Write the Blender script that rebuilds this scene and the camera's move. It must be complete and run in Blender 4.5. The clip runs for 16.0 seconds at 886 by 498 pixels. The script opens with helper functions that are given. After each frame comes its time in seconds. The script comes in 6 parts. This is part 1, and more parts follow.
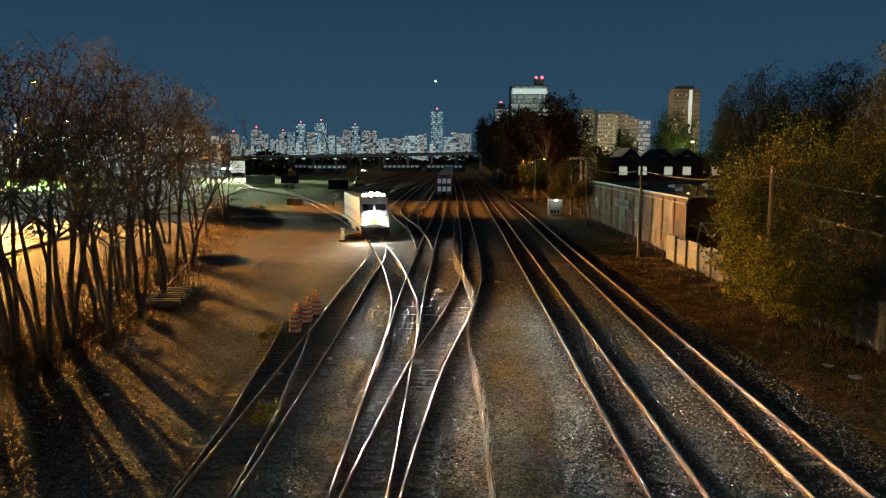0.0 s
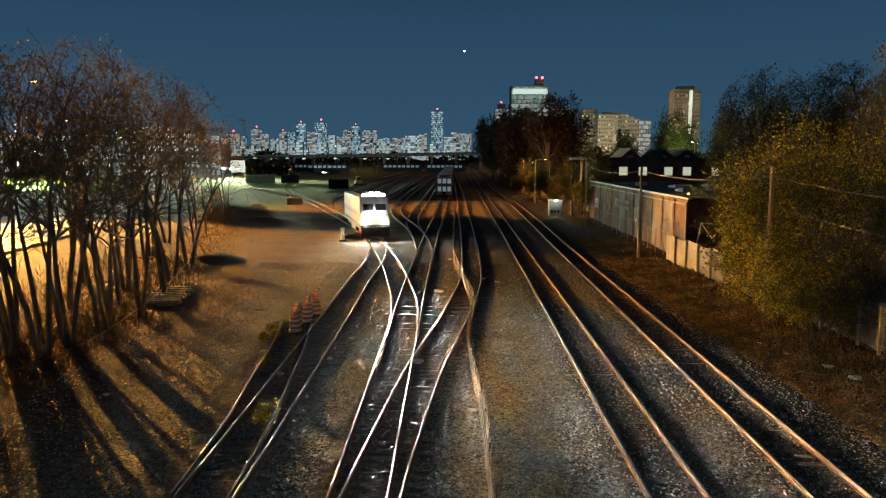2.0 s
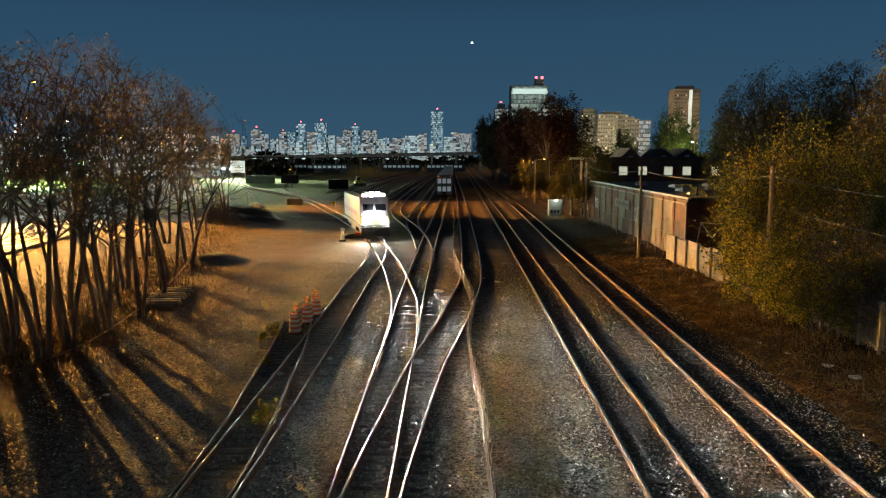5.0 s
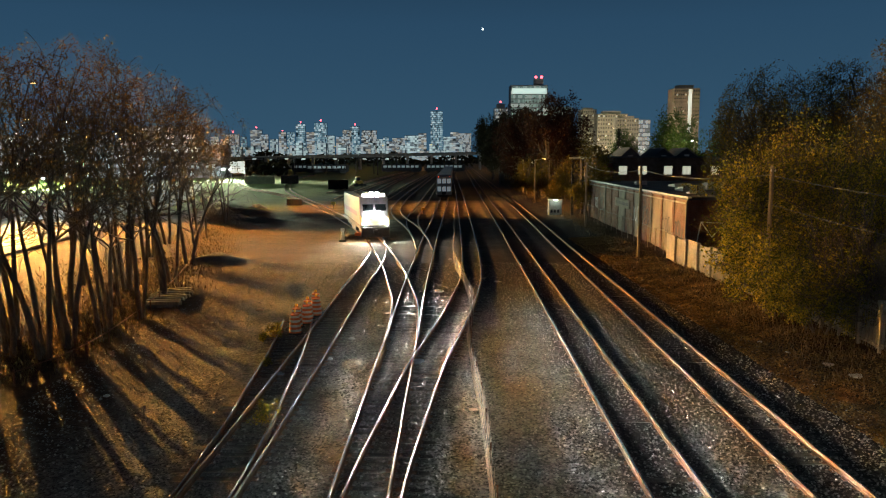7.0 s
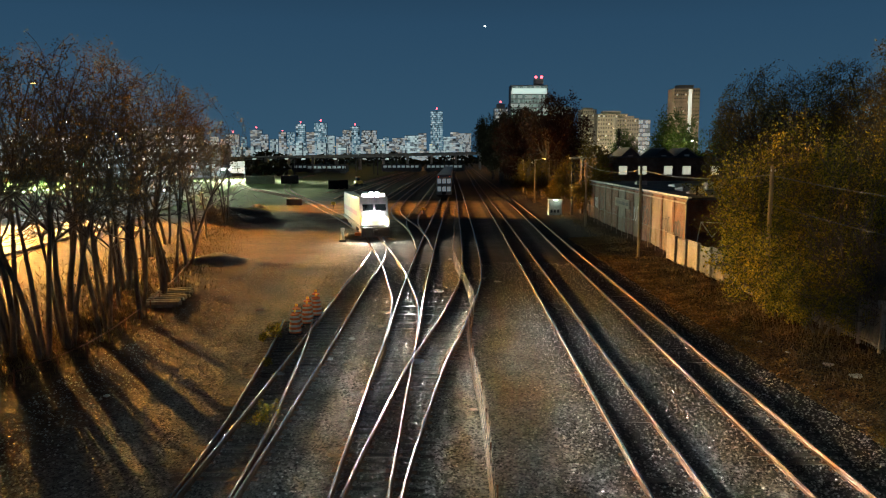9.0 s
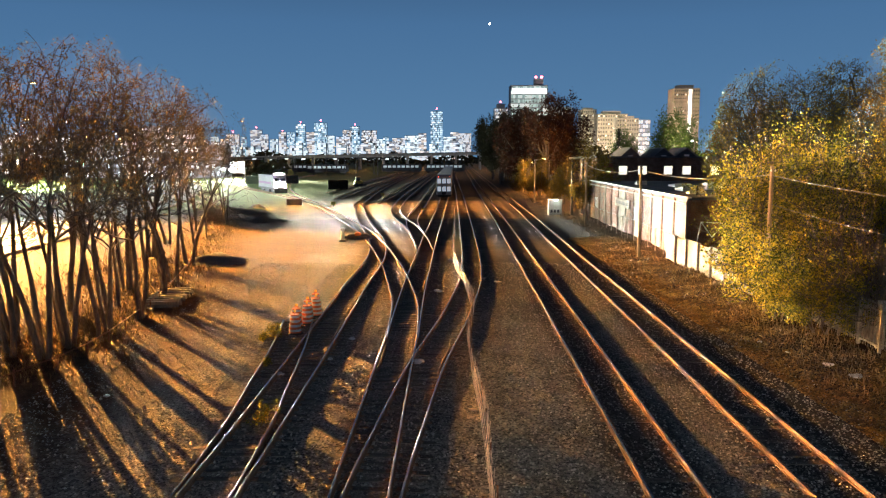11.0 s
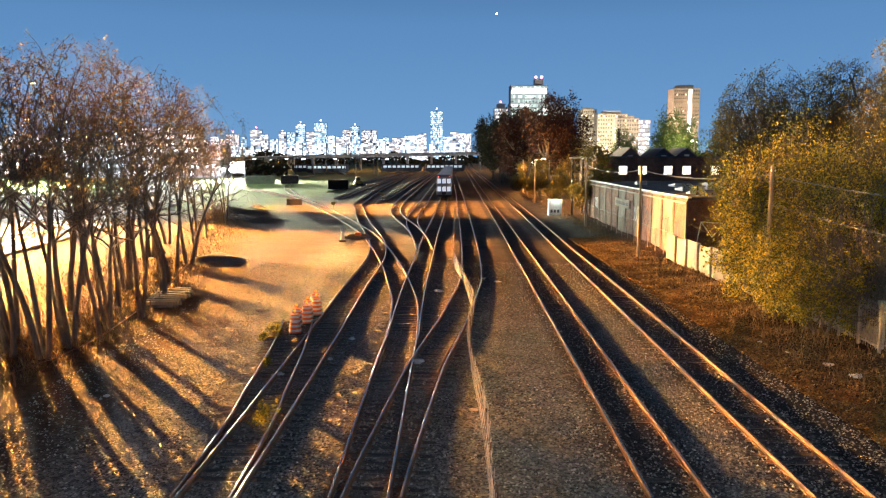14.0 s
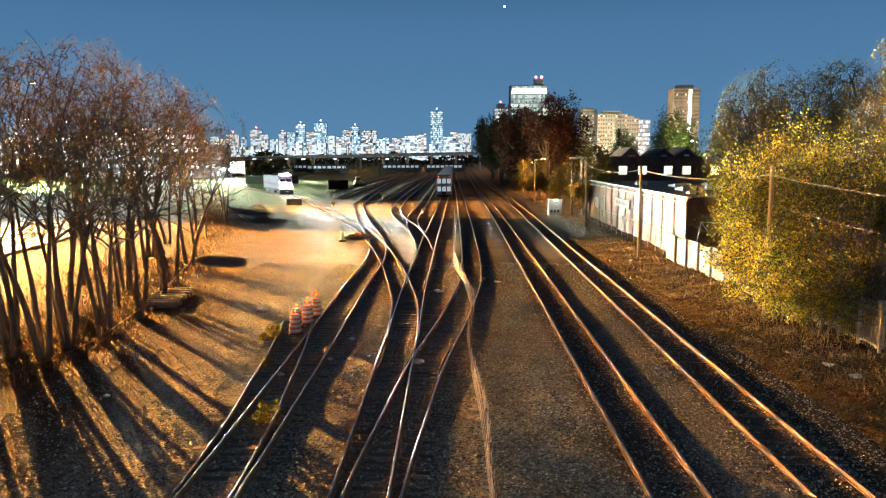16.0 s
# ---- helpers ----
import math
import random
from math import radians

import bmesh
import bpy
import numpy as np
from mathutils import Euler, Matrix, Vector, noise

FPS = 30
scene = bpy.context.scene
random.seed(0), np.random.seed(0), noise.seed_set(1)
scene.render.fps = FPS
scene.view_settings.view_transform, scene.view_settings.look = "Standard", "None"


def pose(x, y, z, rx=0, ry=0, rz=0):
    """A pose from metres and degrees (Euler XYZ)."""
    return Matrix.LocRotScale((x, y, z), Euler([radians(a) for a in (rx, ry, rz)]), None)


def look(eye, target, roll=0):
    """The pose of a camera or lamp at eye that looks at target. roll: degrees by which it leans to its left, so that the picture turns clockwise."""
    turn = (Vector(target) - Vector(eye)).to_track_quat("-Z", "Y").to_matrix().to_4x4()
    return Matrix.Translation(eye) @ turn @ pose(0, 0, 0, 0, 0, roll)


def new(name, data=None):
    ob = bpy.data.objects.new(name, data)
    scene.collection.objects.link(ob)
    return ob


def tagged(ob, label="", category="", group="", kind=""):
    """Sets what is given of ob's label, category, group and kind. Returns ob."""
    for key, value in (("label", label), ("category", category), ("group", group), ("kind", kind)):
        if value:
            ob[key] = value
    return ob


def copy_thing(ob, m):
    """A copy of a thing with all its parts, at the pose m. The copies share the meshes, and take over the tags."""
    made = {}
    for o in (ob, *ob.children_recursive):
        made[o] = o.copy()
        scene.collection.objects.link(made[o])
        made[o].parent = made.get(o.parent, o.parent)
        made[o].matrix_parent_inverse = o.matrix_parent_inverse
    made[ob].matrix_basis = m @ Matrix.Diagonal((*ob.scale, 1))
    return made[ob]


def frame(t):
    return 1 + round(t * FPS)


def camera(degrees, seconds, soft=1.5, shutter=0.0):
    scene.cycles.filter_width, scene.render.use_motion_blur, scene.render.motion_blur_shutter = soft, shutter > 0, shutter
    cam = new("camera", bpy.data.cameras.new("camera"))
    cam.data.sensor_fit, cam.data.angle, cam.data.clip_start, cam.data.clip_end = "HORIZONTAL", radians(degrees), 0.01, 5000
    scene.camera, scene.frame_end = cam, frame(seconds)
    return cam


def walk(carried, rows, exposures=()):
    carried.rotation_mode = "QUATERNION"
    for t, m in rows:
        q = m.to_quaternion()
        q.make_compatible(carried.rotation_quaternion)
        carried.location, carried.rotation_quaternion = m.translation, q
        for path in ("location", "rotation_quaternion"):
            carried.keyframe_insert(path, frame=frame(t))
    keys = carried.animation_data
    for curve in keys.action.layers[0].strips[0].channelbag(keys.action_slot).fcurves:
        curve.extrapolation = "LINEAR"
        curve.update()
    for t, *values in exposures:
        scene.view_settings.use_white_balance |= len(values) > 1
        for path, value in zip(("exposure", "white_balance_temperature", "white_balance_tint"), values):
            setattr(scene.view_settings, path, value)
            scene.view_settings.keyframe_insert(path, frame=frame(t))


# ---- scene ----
cam = camera(62.19, 16.0, soft=1.2)
EYE = (0.0, 0.0, 8.7)
AHEAD = (0.0, 100.0, -3.916)
walk(cam, [(0.0, look(EYE, AHEAD, 0.15)), (0.8, look(EYE, AHEAD, 0.25)), (4.2, look(EYE, AHEAD, 0.25)),
           (6.3, look(EYE, AHEAD, 0.0)), (16.0, look(EYE, AHEAD, 0.0))],
     exposures=[(0.0, -2.4, 6500, -6), (0.9, -2.25, 6500, -6), (4.2, -2.1, 6500, -6), (9.2, -2.1, 6500, -6), (11.3, -0.6, 6500, 8), (12.5, -0.5, 6500, 8), (13.0, -0.3, 6500, 10),
                (13.5, -0.15, 6500, 10), (14.5, 0.0, 6500, 10), (15.0, 0.0, 6500, 10), (15.5, -0.12, 6500, 8), (16.0, -0.6, 6500, 2)])

# ---- night sky and lamps ----
world = bpy.data.worlds.new("night_sky")
scene.world = world
world.use_nodes = True
wn, wl = world.node_tree.nodes, world.node_tree.links
sky_coord = wn.new("ShaderNodeTexCoord")
sky_xyz = wn.new("ShaderNodeSeparateXYZ")
sky_ramp = wn.new("ShaderNodeValToRGB")
wl.new(sky_coord.outputs["Generated"], sky_xyz.inputs[0])
wl.new(sky_xyz.outputs["Z"], sky_ramp.inputs[0])
sky_ramp.color_ramp.elements[0].position = 0.0
sky_ramp.color_ramp.elements[0].color = (0.17, 0.37, 0.66, 1)
sky_ramp.color_ramp.elements[1].position = 1.0
sky_ramp.color_ramp.elements[1].color = (0.008, 0.016, 0.034, 1)
for pos, tone in ((0.17, (0.112, 0.27, 0.545, 1)), (0.26, (0.07, 0.165, 0.34, 1)), (0.45, (0.022, 0.048, 0.1, 1))):
    sky_ramp.color_ramp.elements.new(pos).color = tone
wl.new(sky_ramp.outputs[0], wn["Background"].inputs[0])
wn["Background"].inputs[1].default_value = 1.0

SODIUM = (1.0, 0.44, 0.1)
WHITE = (0.85, 0.95, 1.0)


def point_lamp(name, place, power, colour, size=0.25):
    data = bpy.data.lights.new(name, "POINT")
    data.energy, data.color, data.shadow_soft_size = power, colour, size
    ob = new(name, data)
    ob.matrix_world = pose(*place)
    return ob


def spot_lamp(name, place, target, power, colour, angle, blend=0.2, size=0.3):
    data = bpy.data.lights.new(name, "SPOT")
    data.energy, data.color, data.shadow_soft_size = power, colour, size
    data.spot_size, data.spot_blend = radians(angle), blend
    ob = new(name, data)
    ob.matrix_world = look(place, target)
    return ob


# ---- materials ----
def shader(name):
    m = bpy.data.materials.new(name)
    m.use_nodes = True
    return m, m.node_tree.nodes, m.node_tree.links, m.node_tree.nodes["Principled BSDF"]


def noise_node(nodes, links, coord, scale, detail=4.0, rough=0.6):
    n = nodes.new("ShaderNodeTexNoise")
    n.inputs["Scale"].default_value = scale
    n.inputs["Detail"].default_value = detail
    n.inputs["Roughness"].default_value = rough
    links.new(coord, n.inputs["Vector"])
    return n


def ramp_node(nodes, links, fac, stops):
    r = nodes.new("ShaderNodeValToRGB")
    while len(r.color_ramp.elements) < len(stops):
        r.color_ramp.elements.new(0.5)
    for e, (p, c) in zip(r.color_ramp.elements, stops):
        e.position = p
        e.color = (*c, 1)
    links.new(fac, r.inputs[0])
    return r


def mix_node(nodes, links, fac, a, b, kind="MIX"):
    x = nodes.new("ShaderNodeMix")
    x.data_type, x.blend_type = "RGBA", kind
    for src, sock in ((fac, x.inputs[0]), (a, x.inputs[6]), (b, x.inputs[7])):
        if isinstance(src, (int, float)):
            sock.default_value = src
        elif isinstance(src, tuple):
            sock.default_value = (*src, 1)
        else:
            links.new(src, sock)
    return x.outputs[2]


def bump_to(nodes, links, bsdf, height, strength, distance):
    b = nodes.new("ShaderNodeBump")
    b.inputs["Strength"].default_value = strength
    b.inputs["Distance"].default_value = distance
    links.new(height, b.inputs["Height"])
    links.new(b.outputs[0], bsdf.inputs["Normal"])


def surface(name, dark, light, scale=3.0, fine=40.0, rough=0.8, metal=0.0, bump=0.4, depth=0.01, stain=None, vary=0.0, stretch=None):
    """A worn surface with a broad and a fine variation, and a stain of its own colour."""
    m, nodes, links, bsdf = shader(name)
    tc = nodes.new("ShaderNodeTexCoord").outputs["Object"]
    if stretch:
        mp = nodes.new("ShaderNodeMapping")
        mp.inputs["Scale"].default_value = stretch
        links.new(tc, mp.inputs["Vector"])
        tc = mp.outputs[0]
    a = noise_node(nodes, links, tc, scale)
    b = noise_node(nodes, links, tc, fine, 6.0, 0.7)
    c1 = ramp_node(nodes, links, a.outputs["Fac"], [(0.3, dark), (0.7, light)]).outputs[0]
    grain = ramp_node(nodes, links, b.outputs["Fac"], [(0.25, (0.45, 0.45, 0.45)), (0.75, (1.3, 1.3, 1.3))]).outputs[0]
    col = mix_node(nodes, links, 1.0, c1, grain, "MULTIPLY")
    if stain:
        s = noise_node(nodes, links, tc, scale * 0.37, 3.0)
        f = ramp_node(nodes, links, s.outputs["Fac"], [(0.5, (0, 0, 0)), (0.68, (1, 1, 1))]).outputs[0]
        col = mix_node(nodes, links, f, col, stain)
    if vary:
        info = nodes.new("ShaderNodeObjectInfo").outputs["Random"]
        v = ramp_node(nodes, links, info, [(0.0, (1 - vary,) * 3), (1.0, (1 + vary,) * 3)]).outputs[0]
        col = mix_node(nodes, links, 1.0, col, v, "MULTIPLY")
    links.new(col, bsdf.inputs["Base Color"])
    bsdf.inputs["Roughness"].default_value = rough
    bsdf.inputs["Metallic"].default_value = metal
    if bump:
        bump_to(nodes, links, bsdf, b.outputs["Fac"], bump, depth)
    return m


def glow(name, colour, strength):
    m, nodes, links, bsdf = shader(name)
    bsdf.inputs["Base Color"].default_value = (*[min(1, 0.6 * c) for c in colour], 1)
    bsdf.inputs["Emission Color"].default_value = (*colour, 1)
    bsdf.inputs["Emission Strength"].default_value = strength
    return m


def foliage(name, stops, rough=0.65):
    m, nodes, links, bsdf = shader(name)
    geo = nodes.new("ShaderNodeNewGeometry").outputs["Random Per Island"]
    clump = noise_node(nodes, links, nodes.new("ShaderNodeTexCoord").outputs["Object"], 0.8, 3)
    spread = nodes.new("ShaderNodeMapRange")
    spread.inputs["From Min"].default_value, spread.inputs["From Max"].default_value = 0.3, 0.7
    links.new(clump.outputs["Fac"], spread.inputs["Value"])
    both_scales = nodes.new("ShaderNodeMath")
    both_scales.operation = "MULTIPLY_ADD"
    links.new(spread.outputs[0], both_scales.inputs[0])
    both_scales.inputs[1].default_value = 0.5
    half = nodes.new("ShaderNodeMath")
    half.operation = "MULTIPLY"
    links.new(geo, half.inputs[0])
    half.inputs[1].default_value = 0.5
    links.new(half.outputs[0], both_scales.inputs[2])
    col = ramp_node(nodes, links, both_scales.outputs[0], stops).outputs[0]
    links.new(col, bsdf.inputs["Base Color"])
    bsdf.inputs["Roughness"].default_value = rough
    bsdf.inputs["Specular IOR Level"].default_value = 0.25
    thin = nodes.new("ShaderNodeBsdfTranslucent")
    links.new(col, thin.inputs["Color"])
    both = nodes.new("ShaderNodeMixShader")
    both.inputs[0].default_value = 0.42
    links.new(bsdf.outputs[0], both.inputs[1])
    links.new(thin.outputs[0], both.inputs[2])
    links.new(both.outputs[0], nodes["Material Output"].inputs["Surface"])
    return m


def glossless(m, level=0.2):
    m.node_tree.nodes["Principled BSDF"].inputs["Specular IOR Level"].default_value = level
    return m


RAIL = glossless(surface("rusty_rail_steel", (0.17, 0.1, 0.06), (0.36, 0.22, 0.14), 1.2, 30, 0.85, 0, 0.25, 0.004), 0.15)
RAILTOP = surface("polished_rail_head", (0.28, 0.26, 0.24), (0.58, 0.56, 0.53), 0.9, 25, 0.26, 1.0, 0.03, 0.002)
TIE = glossless(surface("old_timber_tie", (0.09, 0.08, 0.068), (0.24, 0.21, 0.18), 2.5, 30, 0.9, 0, 0.6, 0.01, vary=0.35))
BARK = glossless(surface("tree_bark", (0.085, 0.07, 0.056), (0.21, 0.175, 0.14), 2.0, 18, 0.9, 0, 0.8, 0.03, stretch=(3, 3, 0.7)))
TWIG = glossless(surface("twig_bark", (0.07, 0.045, 0.03), (0.13, 0.09, 0.06), 3.0, 20, 0.9, 0, 0.0))
WOODPOLE = glossless(surface("weathered_pole_wood", (0.2, 0.15, 0.1), (0.38, 0.3, 0.21), 1.5, 25, 0.85, 0, 0.5, 0.01, stretch=(6, 6, 0.4)))
CONCRETE = glossless(surface("stained_concrete", (0.24, 0.22, 0.2), (0.44, 0.41, 0.38), 0.6, 14, 0.9, 0, 0.3, 0.01, stain=(0.2, 0.17, 0.14)))
STONE = glossless(surface("ballast_stone", (0.1, 0.096, 0.092), (0.33, 0.31, 0.295), 1.3, 9, 0.9, 0, 0.3, 0.01))
BLACKSTEEL = surface("black_painted_steel", (0.012, 0.012, 0.014), (0.035, 0.033, 0.032), 2, 30, 0.5, 0.3, 0.2, 0.004)
WIRE = surface("aerial_cable", (0.1, 0.095, 0.09), (0.2, 0.19, 0.18), 2, 20, 0.5, 0.3, 0)


# ---- building blocks ----
def mesh_object(name, bm, material, parent=None, label="", smooth=False):
    data = bpy.data.meshes.new(name)
    bm.to_mesh(data)
    bm.free()
    if smooth:
        data.shade_smooth()
    for m in material if isinstance(material, (list, tuple)) else [material]:
        data.materials.append(m)
    ob = new(name, data)
    ob.parent = parent
    return tagged(ob, label)


def part(name, bm, material, parent, label="", smooth=False):
    return mesh_object(name, bm, material, parent, label, smooth)


def from_lists(name, verts, faces, material, parent=None, label="", smooth=False):
    data = bpy.data.meshes.new(name)
    data.from_pydata(verts, [], faces)
    if smooth:
        data.shade_smooth()
    data.materials.append(material)
    ob = new(name, data)
    ob.parent = parent
    return tagged(ob, label)


def thing(name, m, label, category, group="", kind=""):
    e = new(name)
    e.matrix_basis = m
    e.empty_display_size = 0.3
    return tagged(e, label, category, group, kind)


def add_box(bm, x0, x1, y0, y1, z0, z1, bevel=0.0, m=None):
    r = bmesh.ops.create_cube(bm, size=1)
    vs = r["verts"]
    mat = Matrix.Translation(((x0 + x1) / 2, (y0 + y1) / 2, (z0 + z1) / 2)) @ Matrix.Diagonal((x1 - x0, y1 - y0, z1 - z0, 1))
    bmesh.ops.transform(bm, matrix=(m @ mat) if m else mat, verts=vs)
    if bevel:
        es = list({e for v in vs for e in v.link_edges})
        bmesh.ops.bevel(bm, geom=es, offset=bevel, segments=2, affect="EDGES", profile=0.6)
    return bm


def box(x0, x1, y0, y1, z0, z1, bevel=0.0):
    return add_box(bmesh.new(), x0, x1, y0, y1, z0, z1, bevel)


def add_tube(bm, a, b, r0, r1=None, n=10, caps=True):
    a, b = Vector(a), Vector(b)
    r1 = r0 if r1 is None else r1
    d = b - a
    m = Matrix.Translation((a + b) / 2) @ d.to_track_quat("Z", "Y").to_matrix().to_4x4()
    bmesh.ops.create_cone(bm, cap_ends=caps, segments=n, radius1=r0, radius2=r1, depth=d.length, matrix=m)
    return bm


def tube(a, b, r0, r1=None, n=10):
    return add_tube(bmesh.new(), a, b, r0, r1, n)


def spline(points, step):
    """Evenly spaced points and headings along a smooth curve through the plan's points."""
    p = [Vector((*q, 0)) if len(q) == 2 else Vector(q) for q in points]
    p = [2 * p[0] - p[1]] + p + [2 * p[-1] - p[-2]]
    dense = []
    for i in range(1, len(p) - 2):
        n = max(8, int((p[i + 1] - p[i]).length / 0.25))
        for k in range(n):
            t = k / n
            dense.append(0.5 * ((2 * p[i]) + (p[i + 1] - p[i - 1]) * t + (2 * p[i - 1] - 5 * p[i] + 4 * p[i + 1] - p[i + 2]) * t * t
                                + (3 * p[i] - p[i - 1] - 3 * p[i + 1] + p[i + 2]) * t ** 3))
    dense.append(p[-2])
    out, left = [dense[0]], step
    for a, b in zip(dense, dense[1:]):
        d = (b - a).length
        while d >= left and d > 0:
            a = a + (b - a) * (left / d)
            out.append(a.copy())
            d = (b - a).length
            left = step
        left -= d
    res = []
    for i, q in enumerate(out):
        t = (out[min(i + 1, len(out) - 1)] - out[max(i - 1, 0)]).normalized()
        res.append((q, t))
    return res


# ---- ground ----
def relief(x, y):
    """Height of the ground: flat yard, rough verge, raised bank on the street side."""
    v = Vector((x * 0.23, y * 0.23, 0))
    h = 0.05 * noise.noise(v) + 0.03 * noise.noise(v * 4.1)
    edge = -15.2 - 0.14 * (y - 28) if y > 28 else -15.2
    near = 1.0 if y < 120 else max(0.0, 1 - (y - 120) / 40)
    bank = min(1.0, max(0.0, (edge - x) / 3.5))
    h += near * bank * 0.35
    if x > 13.5 and y < 200:
        r = min(1.0, (x - 13.5) / 4.0)
        h += r * (0.3 + 0.18 * noise.noise(v * 2.0 + Vector((7, 3, 0))))
    if -14 < x < 13.5:
        h = h * 0.55 - 0.012
    if y > 220 or y < 0 or abs(x) > 120:
        h *= 0.3
    return h


def ground_material():
    m, nodes, links, bsdf = shader("yard_ground")
    tc = nodes.new("ShaderNodeTexCoord").outputs["Object"]
    xyz = nodes.new("ShaderNodeSeparateXYZ")
    wob = noise_node(nodes, links, tc, 0.16, 4)
    shift = nodes.new("ShaderNodeVectorMath")
    shift.operation = "MULTIPLY_ADD"
    links.new(wob.outputs["Color"], shift.inputs[0])
    shift.inputs[1].default_value = (4, 7, 0)
    links.new(tc, shift.inputs[2])
    links.new(shift.outputs[0], xyz.inputs[0])

    def step(sock, a, b):
        n = nodes.new("ShaderNodeMapRange")
        n.inputs["From Min"].default_value, n.inputs["From Max"].default_value = a, b
        n.interpolation_type = "SMOOTHSTEP"
        links.new(sock, n.inputs["Value"])
        return n.outputs[0]
    big = noise_node(nodes, links, tc, 0.35, 5)
    mid = noise_node(nodes, links, tc, 2.6, 5)
    fine = noise_node(nodes, links, tc, 17, 4, 0.75)
    vor = nodes.new("ShaderNodeTexVoronoi")
    vor.inputs["Scale"].default_value = 13
    links.new(tc, vor.inputs["Vector"])
    dirt = ramp_node(nodes, links, mid.outputs["Fac"], [(0.3, (0.06, 0.034, 0.02)), (0.7, (0.135, 0.08, 0.048))]).outputs[0]
    ballast = ramp_node(nodes, links, vor.outputs["Color"], [(0.15, (0.1, 0.096, 0.09)), (0.9, (0.44, 0.41, 0.38))]).outputs[0]
    cinder_shade = ramp_node(nodes, links, mid.outputs["Fac"], [(0.3, (0.02, 0.018, 0.016)), (0.7, (0.06, 0.052, 0.045))]).outputs[0]
    litter = ramp_node(nodes, links, fine.outputs["Fac"], [(0.35, (0.035, 0.024, 0.014)), (0.55, (0.1, 0.062, 0.028)), (0.7, (0.22, 0.135, 0.05))]).outputs[0]
    grass = ramp_node(nodes, links, mid.outputs["Fac"], [(0.3, (0.055, 0.085, 0.022)), (0.7, (0.11, 0.15, 0.04))]).outputs[0]
    x, y = xyz.outputs["X"], xyz.outputs["Y"]
    col = mix_node(nodes, links, step(x, -11.5, -6.5), dirt, ballast)
    # shade over the tracks past y 40, put into the ground colour
    far_shade = mix_node(nodes, links, 0.75, (0, 0, 0), mix_node(nodes, links, 1.0, step(y, 40, 58), step(x, -6.5, -3.5), "MULTIPLY"))
    col = mix_node(nodes, links, far_shade, col, cinder_shade)
    # pale band: the lamplit strip over the tracks, put into the ground colour
    lit_sand = ramp_node(nodes, links, mid.outputs["Fac"], [(0.3, (0.15, 0.1, 0.06)), (0.7, (0.28, 0.2, 0.12))]).outputs[0]
    crossing = mix_node(nodes, links, 1.0, step(y, 105, 107.5), step(x, -19, -12), "MULTIPLY")
    col = mix_node(nodes, links, crossing, col, lit_sand)
    # far yard past the strip: absence of lamplight painted as dark ground
    yard = mix_node(nodes, links, 1.0, step(y, 147, 151), step(x, -42, -22), "MULTIPLY")
    col = mix_node(nodes, links, yard, col, cinder_shade)
    col = mix_node(nodes, links, step(x, 14.0, 16.5), col, litter)
    meadow = mix_node(nodes, links, 1.0, step(y, 104, 124), step(x, -20, -30), "MULTIPLY")
    col = mix_node(nodes, links, meadow, col, grass)
    ash_zone = mix_node(nodes, links, 1.0, mix_node(nodes, links, 1.0, step(x, -7, -4.5), step(x, 0.5, -1.0), "MULTIPLY"), mix_node(nodes, links, 1.0, step(y, 24, 30), step(y, 46, 40), "MULTIPLY"), "MULTIPLY")
    ash_spots = ramp_node(nodes, links, noise_node(nodes, links, tc, 0.75, 5).outputs["Fac"], [(0.53, (0, 0, 0)), (0.6, (0.8, 0.8, 0.8))]).outputs[0]
    col = mix_node(nodes, links, mix_node(nodes, links, 1.0, ash_zone, ash_spots, "MULTIPLY"), col, (0.3, 0.29, 0.27))
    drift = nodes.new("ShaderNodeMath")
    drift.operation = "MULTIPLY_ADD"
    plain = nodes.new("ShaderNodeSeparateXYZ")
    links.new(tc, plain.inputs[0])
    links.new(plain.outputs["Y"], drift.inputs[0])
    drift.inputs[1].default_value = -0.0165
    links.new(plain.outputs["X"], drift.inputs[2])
    # oily beds between main rails; third strip is shade painted beyond the outer rail
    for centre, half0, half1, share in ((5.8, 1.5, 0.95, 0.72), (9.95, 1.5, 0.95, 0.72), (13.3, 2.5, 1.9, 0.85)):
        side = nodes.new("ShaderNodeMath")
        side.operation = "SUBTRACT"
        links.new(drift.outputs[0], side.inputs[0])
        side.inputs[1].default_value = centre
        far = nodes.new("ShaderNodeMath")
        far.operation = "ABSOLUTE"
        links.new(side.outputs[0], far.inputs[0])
        col = mix_node(nodes, links, mix_node(nodes, links, share, (0, 0, 0), step(far.outputs[0], half0, half1)), col, cinder_shade)
    spots = ramp_node(nodes, links, big.outputs["Fac"], [(0.3, (0.65, 0.63, 0.6)), (0.7, (1.2, 1.18, 1.15))]).outputs[0]
    col = mix_node(nodes, links, 1.0, col, spots, "MULTIPLY")
    grain = ramp_node(nodes, links, fine.outputs["Fac"], [(0.3, (0.6, 0.6, 0.6)), (0.7, (1.25, 1.25, 1.25))]).outputs[0]
    col = mix_node(nodes, links, 1.0, col, grain, "MULTIPLY")
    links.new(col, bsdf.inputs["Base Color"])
    bsdf.inputs["Roughness"].default_value = 0.95
    bsdf.inputs["Specular IOR Level"].default_value = 0.15
    bump_to(nodes, links, bsdf, fine.outputs["Fac"], 0.8, 0.06)
    return m


